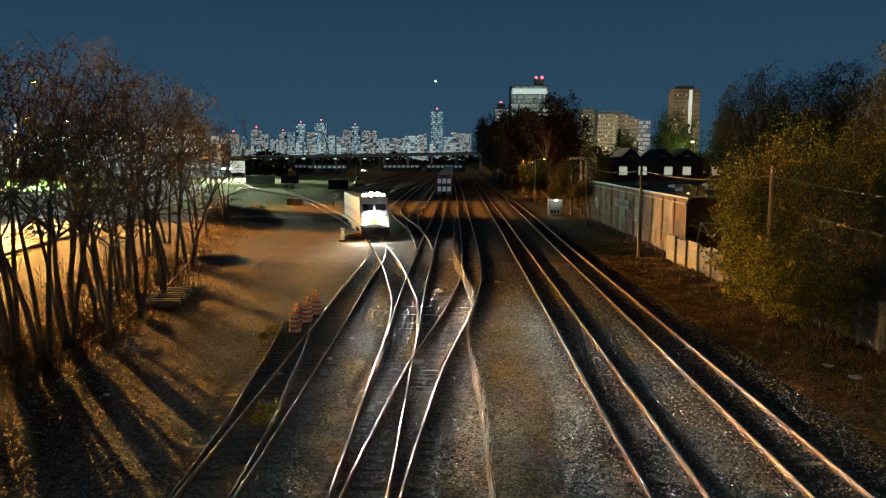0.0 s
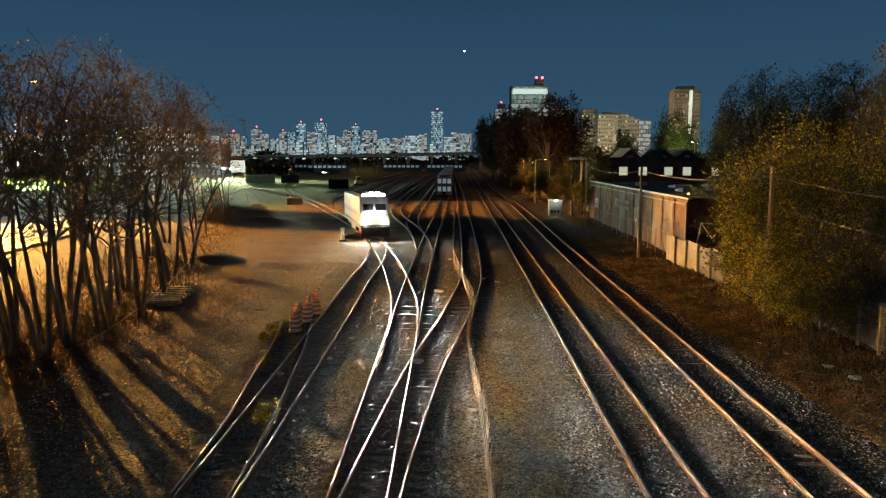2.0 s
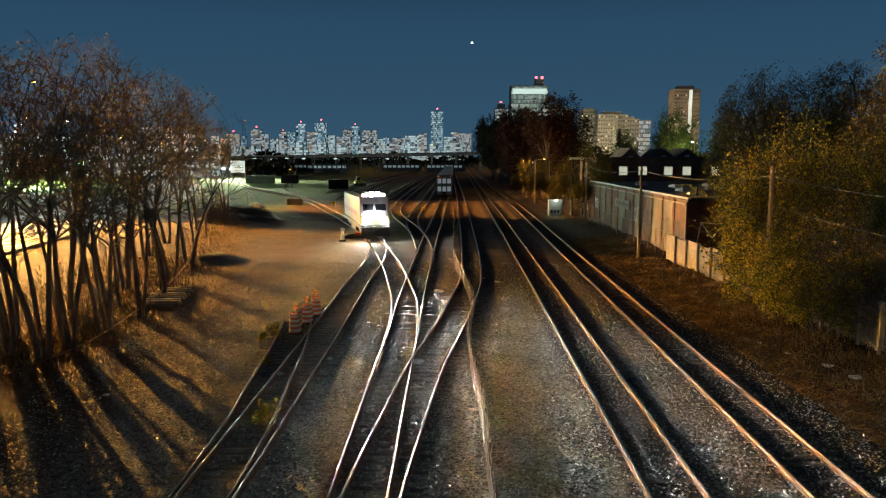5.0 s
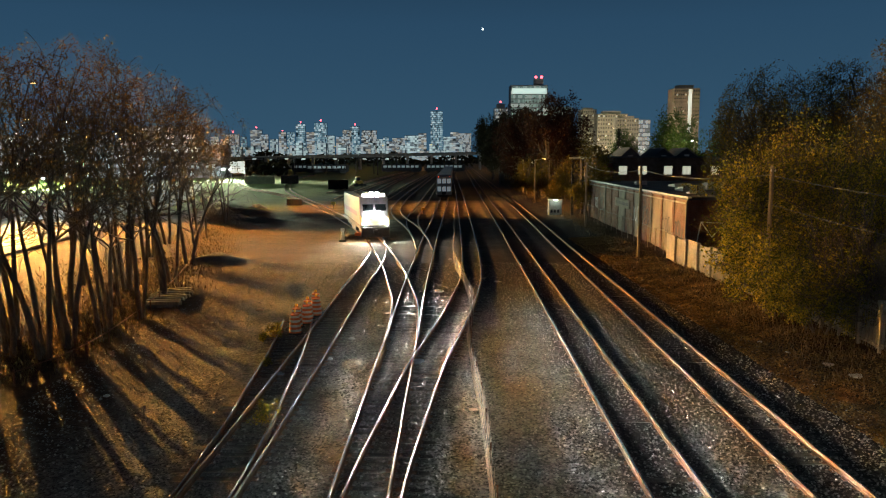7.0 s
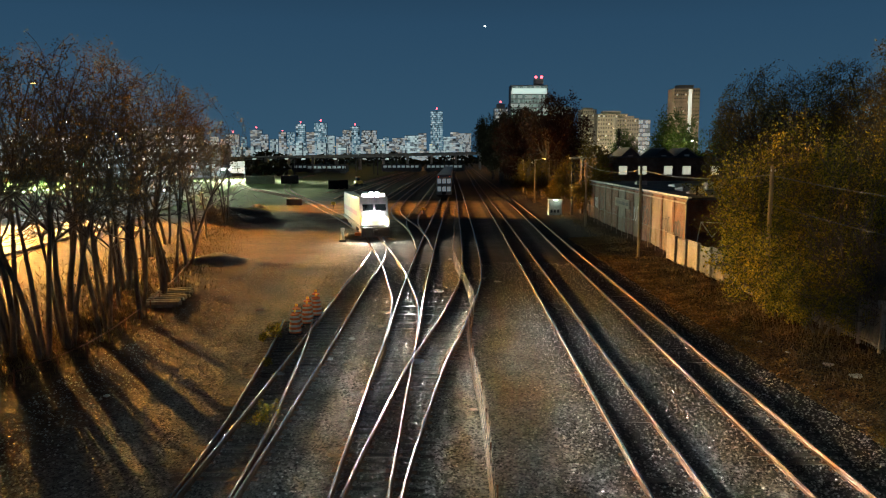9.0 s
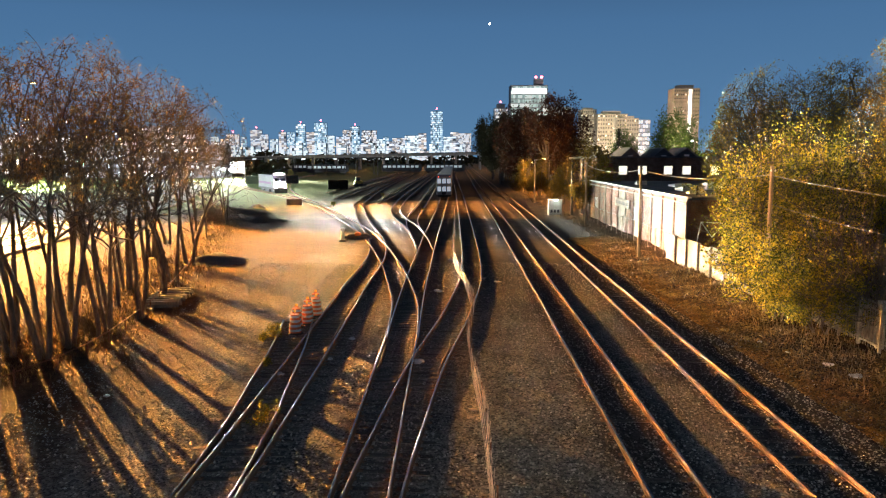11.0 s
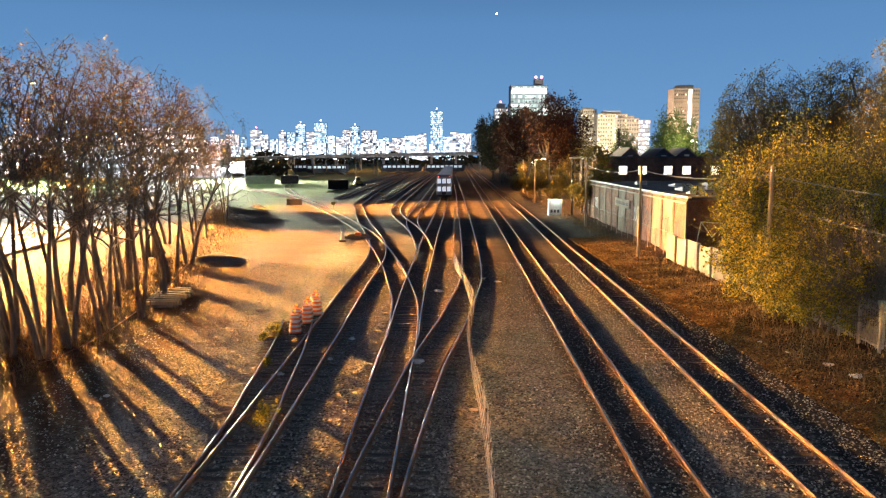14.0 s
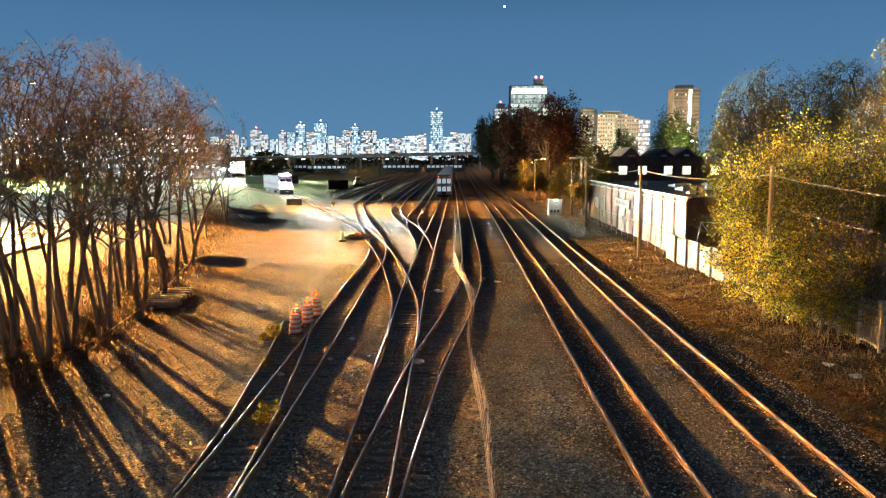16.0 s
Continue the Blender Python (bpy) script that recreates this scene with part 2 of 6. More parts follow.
def build_ground():
    def axis(stops):
        out = []
        for a, b, s in stops:
            n = max(1, round((b - a) / s))
            out += [a + (b - a) * i / n for i in range(n)]
        return out + [stops[-1][1]]
    xs = axis([(-3800, -400, 850), (-400, -120, 70), (-120, -40, 6), (-40, 30, 0.7), (30, 120, 10), (120, 400, 70), (400, 3800, 850)])
    ys = axis([(-600, -20, 145), (-20, 10, 6), (10, 80, 0.7), (80, 220, 3), (220, 500, 40), (500, 4800, 1075)])
    verts = [(x, y, relief(x, y)) for y in ys for x in xs]
    w = len(xs)
    faces = [(j * w + i, j * w + i + 1, (j + 1) * w + i + 1, (j + 1) * w + i) for j in range(len(ys) - 1) for i in range(w - 1)]
    ob = from_lists("ground", verts, faces, ground_material(), smooth=True)
    tagged(ob, "dark gravel and dirt ground of a rail yard", "ground", kind="structure")


build_ground()

# ---- tracks ----
GAUGE = 1.5
RAIL_TOP = 0.17


def rail_bm(path, side, inset=0.0):
    """A rail with head, web and foot, swept along a centre line."""
    prof = [(-0.07, 0.0), (0.07, 0.0), (0.07, 0.02), (0.015, 0.04), (0.015, 0.12), (0.037, 0.13), (0.037, 0.155), (0.033, 0.166), (0.022, 0.172),
            (-0.022, 0.172), (-0.033, 0.166), (-0.037, 0.155), (-0.037, 0.13), (-0.015, 0.12), (-0.015, 0.04), (-0.07, 0.02)]
    verts, faces, n = [], [], len(prof)
    for q, t in path:
        nrm = Vector((t.y, -t.x, 0))
        for u, h in prof:
            p = q + nrm * (side * (GAUGE / 2 - inset) + u)
            verts.append((p.x, p.y, h))
    for i in range(len(path) - 1):
        for k in range(n):
            a, b = i * n + k, i * n + (k + 1) % n
            faces.append((a, a + n, b + n, b))
    return verts, faces


TIE_BM = add_box(bmesh.new(), -1.3, 1.3, -0.115, 0.115, -0.12, 0.0, 0.012)
TIE_DATA = bpy.data.meshes.new("tie")
TIE_BM.to_mesh(TIE_DATA)
TIE_BM.free()
TIE_DATA.materials.append(TIE)
PLATE_BM = box(-0.17, 0.17, -0.1, 0.1, 0.0, 0.016)
for dx, dy in ((-0.11, 0.06), (0.11, -0.06)):
    add_box(PLATE_BM, dx - 0.02, dx + 0.02, dy - 0.02, dy + 0.02, 0.014, 0.05)
PLATE_DATA = bpy.data.meshes.new("tie_plate")
PLATE_BM.to_mesh(PLATE_DATA)
PLATE_BM.free()
PLATE_DATA.materials.append(RAIL)


def railway_track(points, label, lift, near=46.0, length=700.0):
    rnd = random.Random(int(points[0][0] * 100) + 7)
    root = thing("railway_track", pose(0, 0, lift), label, "railway track", "tracks of the yard")
    path = [s for s in spline(points, 1.0) if s[0].y < length]
    for side in (-1, 1):
        v, f = rail_bm(path, side)
        ob = from_lists("rail", v, f, RAIL, root, "rusty rail with a polished head")
        ob.data.materials.append(RAILTOP)
        for i, poly in enumerate(ob.data.polygons):
            if i % 16 in (7, 8, 9):
                poly.material_index = 1
    far_v, far_f = [], []
    for q, t in spline(points, 0.55):
        ang = math.atan2(-t.x, t.y) + rnd.uniform(-0.02, 0.02)
        if q.y < near:
            o = new("tie", TIE_DATA)
            o.parent = root
            o.matrix_basis = Matrix.Translation((q.x + rnd.uniform(-0.05, 0.05), q.y + rnd.uniform(-0.03, 0.03), rnd.uniform(-0.045, 0.004))) @ Matrix.Rotation(ang, 4, "Z")
            for sx in (-GAUGE / 2, GAUGE / 2):
                p = new("tie_plate", PLATE_DATA)
                p.parent = o
                p.matrix_basis = Matrix.Translation((sx, 0, 0.0))
        elif q.y < 170:
            c, s = math.cos(ang), math.sin(ang)
            b = len(far_v)
            for ux in (-1.3, 1.3):
                for uy in (-0.115, 0.115):
                    for uz in (-0.1, 0.0):
                        far_v.append((q.x + ux * c - uy * s, q.y + ux * s + uy * c, uz))
            far_f += [(b + i for i in quad) for quad in ((0, 1, 3, 2), (4, 6, 7, 5), (0, 4, 5, 1), (2, 3, 7, 6), (1, 5, 7, 3))]
    if far_v:
        ob = from_lists("ties", far_v, [tuple(f) for f in far_f], TIE, root, "row of dark timber ties")
        tagged(ob, kind="stuff")
    return root


CURVE = [(-2.2, 8), (-2.14, 17.5), (-2.1, 22.7), (-2.05, 29.1), (-2.0, 34), (-2.2, 41.8), (-3.0, 49.4), (-4.25, 58.8), (-6.5, 72), (-8.9, 83.6),
         (-13.4, 100.4), (-19.2, 120), (-26.2, 142), (-34, 160), (-43, 179), (-53, 200), (-64, 230), (-76, 265), (-90, 310), (-112, 380), (-135, 450)]
MAIN_NEAR = [(5.85, 8), (6.05, 17.5), (6.3, 30), (6.7, 48), (7.2, 72.5), (8.05, 114), (9.05, 172), (13.5, 400), (19.5, 700)]
MAIN_FAR = [(10.05, 8), (10.2, 17.5), (10.5, 30), (10.9, 46), (11.4, 68), (12.05, 92), (12.9, 127), (14.6, 220), (18.6, 432), (23.6, 700)]
BRANCH = [(-2.3, 8), (-1.82, 17.5), (-1.38, 22.7), (-0.74, 29.1), (-0.08, 33.8), (0.74, 39.5), (1.5, 46.3), (2.0, 52), (2.44, 64), (2.75, 84), (3.05, 108),
          (3.8, 178), (5.0, 340), (7.6, 700)]
WEST_STUB = [(-6.15, 8), (-6.14, 17.5), (-6.2, 20.5), (-6.32, 23.5), (-6.55, 26.3), (-6.95, 31.8), (-7.4, 36), (-7.7, 38.5)]
WEST = [(-6.0, 8), (-6.0, 17.5), (-5.95, 20.5), (-5.9, 26), (-5.84, 33.8), (-5.83, 40.2), (-5.82, 49.4), (-5.68, 57.3), (-5.8, 64), (-6.5, 72.6), (-8.2, 83.6),
        (-10.7, 98.6), (-13.6, 120), (-15.6, 143), (-16.6, 233), (-14, 420), (-5, 700)]
STRAIGHT = [(-1.92, 34), (-1.95, 40.2), (-1.87, 49.4), (-1.65, 61.5), (-1.33, 80.5), (-0.85, 98.6), (0.2, 149), (2.5, 295), (8.2, 700)]
SPUR = [(-19.2, 120), (-22.5, 132), (-28.5, 150), (-37.5, 180), (-44, 208), (-50, 240), (-54.8, 270), (-58, 300), (-60, 340)]
SIDING = [(-1.72, 68), (-2.5, 77.7), (-4.0, 90.5), (-6.05, 103), (-7.3, 114), (-7.9, 131), (-7.3, 193), (0.4, 535), (4, 700)]
SIDING_2 = [(-2.2, 75), (-3.05, 83.6), (-3.95, 94.4), (-4.25, 108), (-3.7, 134), (-2.8, 193), (2.2, 488), (6, 700)]
YARD = [[(-12.5, 134), (-11.5, 160), (-10.2, 240), (-5, 420), (2, 700)], [(-21.5, 150), (-21.3, 190), (-19, 300), (-8, 700)],
        [(-27, 175), (-26, 240), (-22, 380), (-12, 700)]]
for k, (pts, lab) in enumerate([
        (MAIN_NEAR, "main line track with polished rails on dark ballast"), (MAIN_FAR, "outer main line track beside the leafy bank"),
        (CURVE, "curving yard track that swings off across the dirt"), (BRANCH, "yard track that crosses the curving one at a frog"),
        (WEST, "old yard track with rusty rails beside the dirt lot"), (WEST_STUB, "dead-end track that stops at the traffic barrels"),
        (STRAIGHT, "straight yard track on which the coaches stand"), (SPUR, "spur that bends off toward the far field"), (SIDING, "siding that bends away from the straight track"),
        (SIDING_2, "second siding that bends away from the straight track"), *[(y, "far yard track on darkened ground") for y in YARD]]):
    root = railway_track(pts, lab, 0.004 * k)
    # short guard rails beside the frogs
    for line, y0, y1, side in ((CURVE, 28.5, 32.5, -1), (BRANCH, 28.5, 32.5, 1), (CURVE, 55.5, 60.0, 1), (WEST, 33.5, 37.0, 1), (STRAIGHT, 46.0, 50.0, 1)):
        if line is pts:
            v, f = rail_bm([s for s in spline(pts, 0.5) if y0 < s[0].y < y1], side, 0.14)
            from_lists("check_rail", v, f, RAIL, root, "short rusty guard rail")

# ---- trees ----
def limb(rnd, verts, faces, p, d, length, r, level, levels, tips, kids, up, wander, sides, thin=0.62, clear=0.4, fine=0.013):
    """One branch as a tapered tube with its own side branches."""
    n = max(2, 6 - level)
    k = sides[min(level, len(sides) - 1)]
    start = len(verts)
    pts = []
    p, d = p.copy(), d.normalized()
    for i in range(n + 1):
        t = i / n
        rad = max(r * (1 - (0.5 if level < levels else 0.6) * t), fine)
        a = d.orthogonal().normalized()
        b = d.cross(a)
        for j in range(k):
            w = 2 * math.pi * j / k
            q = p + (a * math.cos(w) + b * math.sin(w)) * rad
            verts.append(q[:])
        pts.append((p.copy(), d.copy(), rad))
        if i < n:
            p = p + d * (length / n)
            d = (d + Vector((rnd.uniform(-1, 1), rnd.uniform(-1, 1), rnd.uniform(-1, 1))) * (wander if level else wander * 0.45) + Vector((0, 0, up * (0.3 + level * 0.25) * 0.2))).normalized()
    for i in range(n):
        for j in range(k):
            a, b = start + i * k + j, start + i * k + (j + 1) % k
            faces.append((a, b, b + k, a + k))
    if level == levels:
        tips.append(pts[-1][0])
        tips.append(pts[len(pts) // 2][0])
        return
    for c in range(kids[level]):
        t = rnd.uniform(0.32 if level else clear, 1.0) if c else 1.0
        i = min(n, int(t * n))
        q, dd, rad = pts[i]
        side = dd.orthogonal().normalized()
        side.rotate(Matrix.Rotation(rnd.uniform(0, 6.283), 3, dd))
        ang = rnd.uniform(0.45, 1.1) if c else rnd.uniform(0.1, 0.45)
        nd = dd * math.cos(ang) + side * math.sin(ang)
        limb(rnd, verts, faces, q, nd, length * rnd.uniform(0.45, 0.75), min(rad, r) * thin, level + 1, levels, tips, kids, up, wander, sides, thin, clear, fine)


def leaf_quads(rnd, tips, per_tip, size, scatter, lo=0.0):
    verts, faces = [], []
    for p in tips:
        for _ in range(per_tip):
            c = p + Vector((rnd.gauss(0, scatter), rnd.gauss(0, scatter), rnd.gauss(0, scatter) - 0.3 * scatter))
            if c.z < lo:
                continue
            s = size * rnd.uniform(0.6, 1.4)
            a = Vector((rnd.uniform(-1, 1), rnd.uniform(-1, 1), rnd.uniform(-1, 1))).normalized()
            b = a.orthogonal().normalized()
            b.rotate(Matrix.Rotation(rnd.uniform(0, 6.283), 3, a))
            k = len(verts)
            n = a.cross(b) * (0.25 * s)
            verts += [(c - a * s)[:], (c + b * s * 0.5 + n)[:], (c + a * s)[:], (c - b * s * 0.5 + n)[:]]
            faces.append((k, k + 1, k + 2, k + 3))
    return verts, faces


ORANGE_LEAF = foliage("dry_orange_leaves", [(0.1, (0.09, 0.06, 0.03)), (0.5, (0.18, 0.12, 0.055)), (0.9, (0.3, 0.2, 0.1))])
YELLOW_LEAF = foliage("yellow_green_leaves", [(0.1, (0.03, 0.05, 0.01)), (0.4, (0.1, 0.115, 0.016)), (0.55, (0.3, 0.24, 0.025)), (0.9, (0.58, 0.42, 0.05))])
DARK_LEAF = foliage("dark_autumn_leaves", [(0.0, (0.016, 0.02, 0.008)), (0.6, (0.04, 0.036, 0.016)), (1.0, (0.07, 0.05, 0.022))])
OLIVE_LEAF = foliage("dull_gold_leaves", [(0.0, (0.06, 0.05, 0.012)), (0.6, (0.15, 0.11, 0.02)), (1.0, (0.25, 0.18, 0.035))])
RED_LEAF = foliage("russet_leaves", [(0.0, (0.025, 0.013, 0.009)), (0.6, (0.06, 0.024, 0.015)), (1.0, (0.1, 0.04, 0.02))])
GREEN_LEAF = foliage("green_leaves", [(0.0, (0.04, 0.08, 0.015)), (0.6, (0.1, 0.16, 0.035)), (1.0, (0.18, 0.22, 0.05))])
NEEDLE = foliage("dark_needles", [(0.0, (0.012, 0.02, 0.012)), (1.0, (0.04, 0.06, 0.035))])


GREYBARK = glossless(surface("grey_bark", (0.04, 0.04, 0.036), (0.11, 0.105, 0.092), 2.0, 18, 0.9, 0, 0.8, 0.03, stretch=(3, 3, 0.7)))


def rounded(p, height, dome):
    """Draws twigs that stray far out of the crown back toward its rounded outline."""
    wide, tall, mid = dome
    c = Vector((0, 0, height * mid))
    d = p - c
    if d.z < 0:
        q = math.hypot(d.x, d.y) / (wide * height)
    else:
        q = math.sqrt((d.x ** 2 + d.y ** 2) / (wide * height) ** 2 + (d.z / (tall * height)) ** 2)
    if q < 0.75:
        return p
    k = (0.75 + 0.3 * (1 - math.exp(-(q - 0.75) / 0.3))) / q
    return Vector((p.x * k, p.y * k, c.z + d.z * (k if d.z > 0 else 1)))


def tree(name, seed, height, stems, radius, kids, leaf, per_tip, size, scatter, label, group, fork=0.3, lean=0.12, up=0.5, wander=0.16, levels=4, lo=0.0,
         sides=(8, 6, 5, 4, 3), clear=0.4, fine=0.013, crest=0.93, bark=BARK, dome=None):
    rnd = random.Random(seed)
    root = thing(name, pose(0, 0, 0), label, "bush" if "bush" in name else "tree", group)
    tv, tf, tips = [], [], []
    for s in range(stems):
        a = rnd.uniform(0, 6.283)
        d = Vector((math.cos(a) * lean, math.sin(a) * lean, 1))
        p = Vector((math.cos(a), math.sin(a), 0)) * (0.18 * (stems > 1)) + Vector((0, 0, -0.3))
        limb(rnd, tv, tf, p, d, height * rnd.uniform(fork, fork + 0.12), radius * rnd.uniform(0.8, 1.1), 0, levels, tips, kids, up, wander, sides, 0.62, clear, fine)
    top = sorted(t.z for t in tips)[int(len(tips) * crest)]
    k = height / top
    tv = [(x * (0.5 + 0.5 * k), y * (0.5 + 0.5 * k), z * k) for x, y, z in tv]
    tips = [Vector((t.x * (0.5 + 0.5 * k), t.y * (0.5 + 0.5 * k), t.z * k)) for t in tips]
    if dome:
        tv = [rounded(Vector(p), height, dome)[:] for p in tv]
        tips = [rounded(p, height, dome) for p in tips]
    from_lists("trunk", tv, tf, bark, root, "bare branching trunk", True)
    if per_tip:
        lv, lf = leaf_quads(rnd, tips, per_tip, size, scatter, lo)
        from_lists("crown", lv, lf, leaf, root, "loose crown of small leaves")
    return root


def plant(proto, spots, rnd):
    """The first spot takes the tree itself, the others copies of it."""
    for i, (x, y, s) in enumerate(spots):
        m = Matrix.Translation((x, y, relief(x, y))) @ Matrix.Rotation(rnd.uniform(0, 6.283), 4, "Z")
        if i == 0:
            proto.matrix_basis = m @ Matrix.Diagonal((s, s, s, 1))
        else:
            c = copy_thing(proto, m)
            c.scale = (s, s, s)


# trees left of the view (y under 27) are added to shade the near lot
GROVE = [(-18.2, 28.2, 1.0), (-18.4, 30.4, 0.96), (-17.0, 32.6, 0.9), (-18.6, 35.0, 1.0), (-16.6, 35.8, 0.86), (-19.6, 25.5, 1.0), (-20.4, 21.0, 0.9), (-16.9, 30.4, 1.0), (-16.2, 34.0, 0.95), (-16.4, 39.0, 0.9),
         (-18.6, 41.5, 1.0), (-17.2, 44.5, 0.9), (-20.3, 46.5, 1.0), (-23.6, 47.5, 1.08), (-18.9, 50.5, 0.9), (-22.0, 54.0, 1.02),
         (-20.4, 58.5, 0.92), (-24.4, 61.0, 1.02), (-22.6, 66.5, 0.9), (-26.4, 70.0, 1.04),
         (-24.6, 76.0, 0.88), (-28.0, 83.0, 1.0), (-27.0, 91.0, 0.86), (-31.0, 99.0, 0.96), (-21.0, 17.5, 1.0), (-19.0, 23.6, 0.95), (-17.9, 26.4, 0.9), (-19.8, 33.2, 1.0), (-17.3, 37.5, 0.95), (-20.5, 39.5, 1.0)]
GROVE = [(x, y, s * (1 + 0.22 * max(0.0, 1 - abs(y - 53) / 20))) for x, y, s in GROVE]
rnd = random.Random(5)
protos = [tree("bare_tree", 211 + i, 13.2, 1 + (i % 3), 0.16, (4, 3, 3, 3), ORANGE_LEAF, 4, 0.055, 0.14,
               "tall thin bare tree with a few dry orange leaves", "trees along the street", fork=0.5, lean=0.14, up=0.16, wander=0.2, clear=0.8, fine=0.016, crest=0.96, lo=6.6, dome=(0.4, 0.45, 0.55)) for i in range(5)]
for i, pr in enumerate(protos):
    plant(pr, GROVE[i::5], rnd)

leafy = [tree("autumn_tree", 31 + i, 8.4, 3, 0.12, (5, 5, 4, 4), YELLOW_LEAF, 6, 0.08, 0.15, "bushy tree with yellow-green autumn leaves by the fence",
              "leafy trees on the bank", fork=0.34, lean=0.2, up=0.3, wander=0.18, lo=0.4) for i in range(3)]
plant(leafy[0], [(19.3, 42.5, 1.02), (25.0, 40.5, 0.86)], rnd)
plant(leafy[1], [(22.0, 43.5, 0.95), (25.4, 51.5, 0.8)], rnd)
plant(leafy[2], [(25.8, 46.0, 0.95), (20.2, 38.4, 0.75), (28.6, 42.0, 0.95)], rnd)
bushes = tree("autumn_bush", 41, 4.6, 4, 0.06, (4, 4, 3, 3), YELLOW_LEAF, 6, 0.09, 0.16, "low bush with yellow leaves before the concrete wall",
              "bushes on the bank", fork=0.3, lean=0.5, up=0.2, wander=0.22, lo=0.1)
plant(bushes, [(18.6, 38.5, 0.9), (18.9, 41.5, 0.95), (19.3, 44.0, 0.9), (19.4, 46.3, 0.6), (17.4, 37.7, 0.6), (17.6, 40.2, 0.55), (18.2, 35.4, 0.8), (17.8, 33.9, 0.6)], rnd)
twiggy = tree("bare_bush", 47, 4.4, 5, 0.04, (5, 4, 4, 3), YELLOW_LEAF, 0, 0.05, 0.1, "bare brown bush of thin twigs by the bar fence", "bushes on the bank", fork=0.4, lean=0.45, up=0.3, wander=0.2)
plant(twiggy, [(19.6, 33.4, 1.0), (20.6, 35.2, 1.1)], rnd)
bare = [tree("large_bare_tree", 51 + i, 16.6, 3, 0.26, (6, 5, 4, 4, 3), OLIVE_LEAF, 1, 0.1, 0.2, "large bare tree with a fine twiggy crown",
             "bare trees behind the wall", fork=0.3, lean=0.4, up=0.15, wander=0.16, levels=5, fine=0.014, crest=0.95, bark=GREYBARK, dome=(0.42, 0.55, 0.5)) for i in range(2)]
plant(bare[0], [(32.0, 69.0, 1.0), (43.0, 74.0, 1.05), (36.0, 73.0, 0.96)], rnd)
plant(bare[1], [(38.5, 68.0, 1.0), (33.0, 47.5, 1.02)], rnd)
far_dark = tree("shade_tree", 71, 20, 1, 0.45, (6, 5, 4, 3), DARK_LEAF, 14, 0.42, 0.9, "large dark tree beside the main line", "far trees", fork=0.22, lean=0.1, up=0.3, wander=0.2, lo=1.0)
plant(far_dark, [(21, 262, 1.0), (25, 285, 1.03), (29, 245, 0.95), (27, 320, 1.1), (33, 215, 0.8), (24, 350, 1.1), (40, 290, 1.0), (18.5, 240, 0.66), (18.5, 275, 0.8), (20, 218, 0.5)], rnd)
far_red = tree("shade_tree", 72, 20.5, 1, 0.45, (6, 5, 4, 3), RED_LEAF, 10, 0.34, 0.8, "large russet autumn tree beside the main line", "far trees", fork=0.22, lean=0.1, up=0.3, wander=0.2, lo=1.0)
plant(far_red, [(25.5, 186, 0.97), (29.5, 200, 1.0), (23.5, 212, 0.92)], rnd)
small_gold = tree("autumn_tree", 73, 8.6, 2, 0.12, (5, 5, 4, 3), OLIVE_LEAF, 9, 0.16, 0.4, "small golden tree beside the brick works", "leafy trees on the bank", fork=0.3, lean=0.25, up=0.3, wander=0.2)
plant(small_gold, [(21.2, 105.9, 0.95), (19.6, 150, 0.75), (21.0, 128, 0.7), (19.0, 165, 0.7)], rnd)
rust = tree("autumn_tree", 74, 11, 2, 0.16, (5, 5, 4, 4), ORANGE_LEAF, 5, 0.14, 0.35, "brown-leaved tree behind the brick works", "leafy trees on the bank", fork=0.3, lean=0.25, up=0.3, wander=0.18)
plant(rust, [(37.6, 92, 1.0), (42, 98, 1.1), (30.0, 63, 0.8)], rnd)
green = tree("shade_tree", 75, 18, 1, 0.4, (6, 5, 4, 3), GREEN_LEAF, 7, 0.3, 0.7, "green tree near the apartment tower", "far trees", fork=0.25, lean=0.1, up=0.3, wander=0.2)
plant(green, [(66, 222, 1.08), (74, 230, 1.0), (58, 235, 0.85), (84, 220, 0.95)], rnd)


def conifer(height):
    root = thing("conifer", pose(42.6, 180, 0), "dark pointed conifer behind the house roofs", "tree", "far trees")
    part("trunk", tube((0, 0, -0.3), (0, 0, height), 0.25, 0.03, 8), BARK, root)
    r = random.Random(9)
    v, f = [], []
    for i in range(2600):
        z = height * (0.12 + 0.88 * r.random() ** 1.2)
        rad = (height - z) * 0.24 * math.sqrt(r.random()) * (0.75 + 0.35 * math.sin(z * 7))
        a = r.uniform(0, 6.283)
        c = Vector((math.cos(a) * rad, math.sin(a) * rad, z))
        o = Vector((math.cos(a), math.sin(a), -0.35)).normalized() * r.uniform(0.25, 0.5)
        s = Vector((-math.sin(a), math.cos(a), 0)) * 0.1
        k = len(v)
        v += [(c - s)[:], (c + s)[:], (c + o)[:]]
        f.append((k, k + 1, k + 2))
    from_lists("crown", v, f, NEEDLE, root, "dense needle crown")


conifer(15.5)


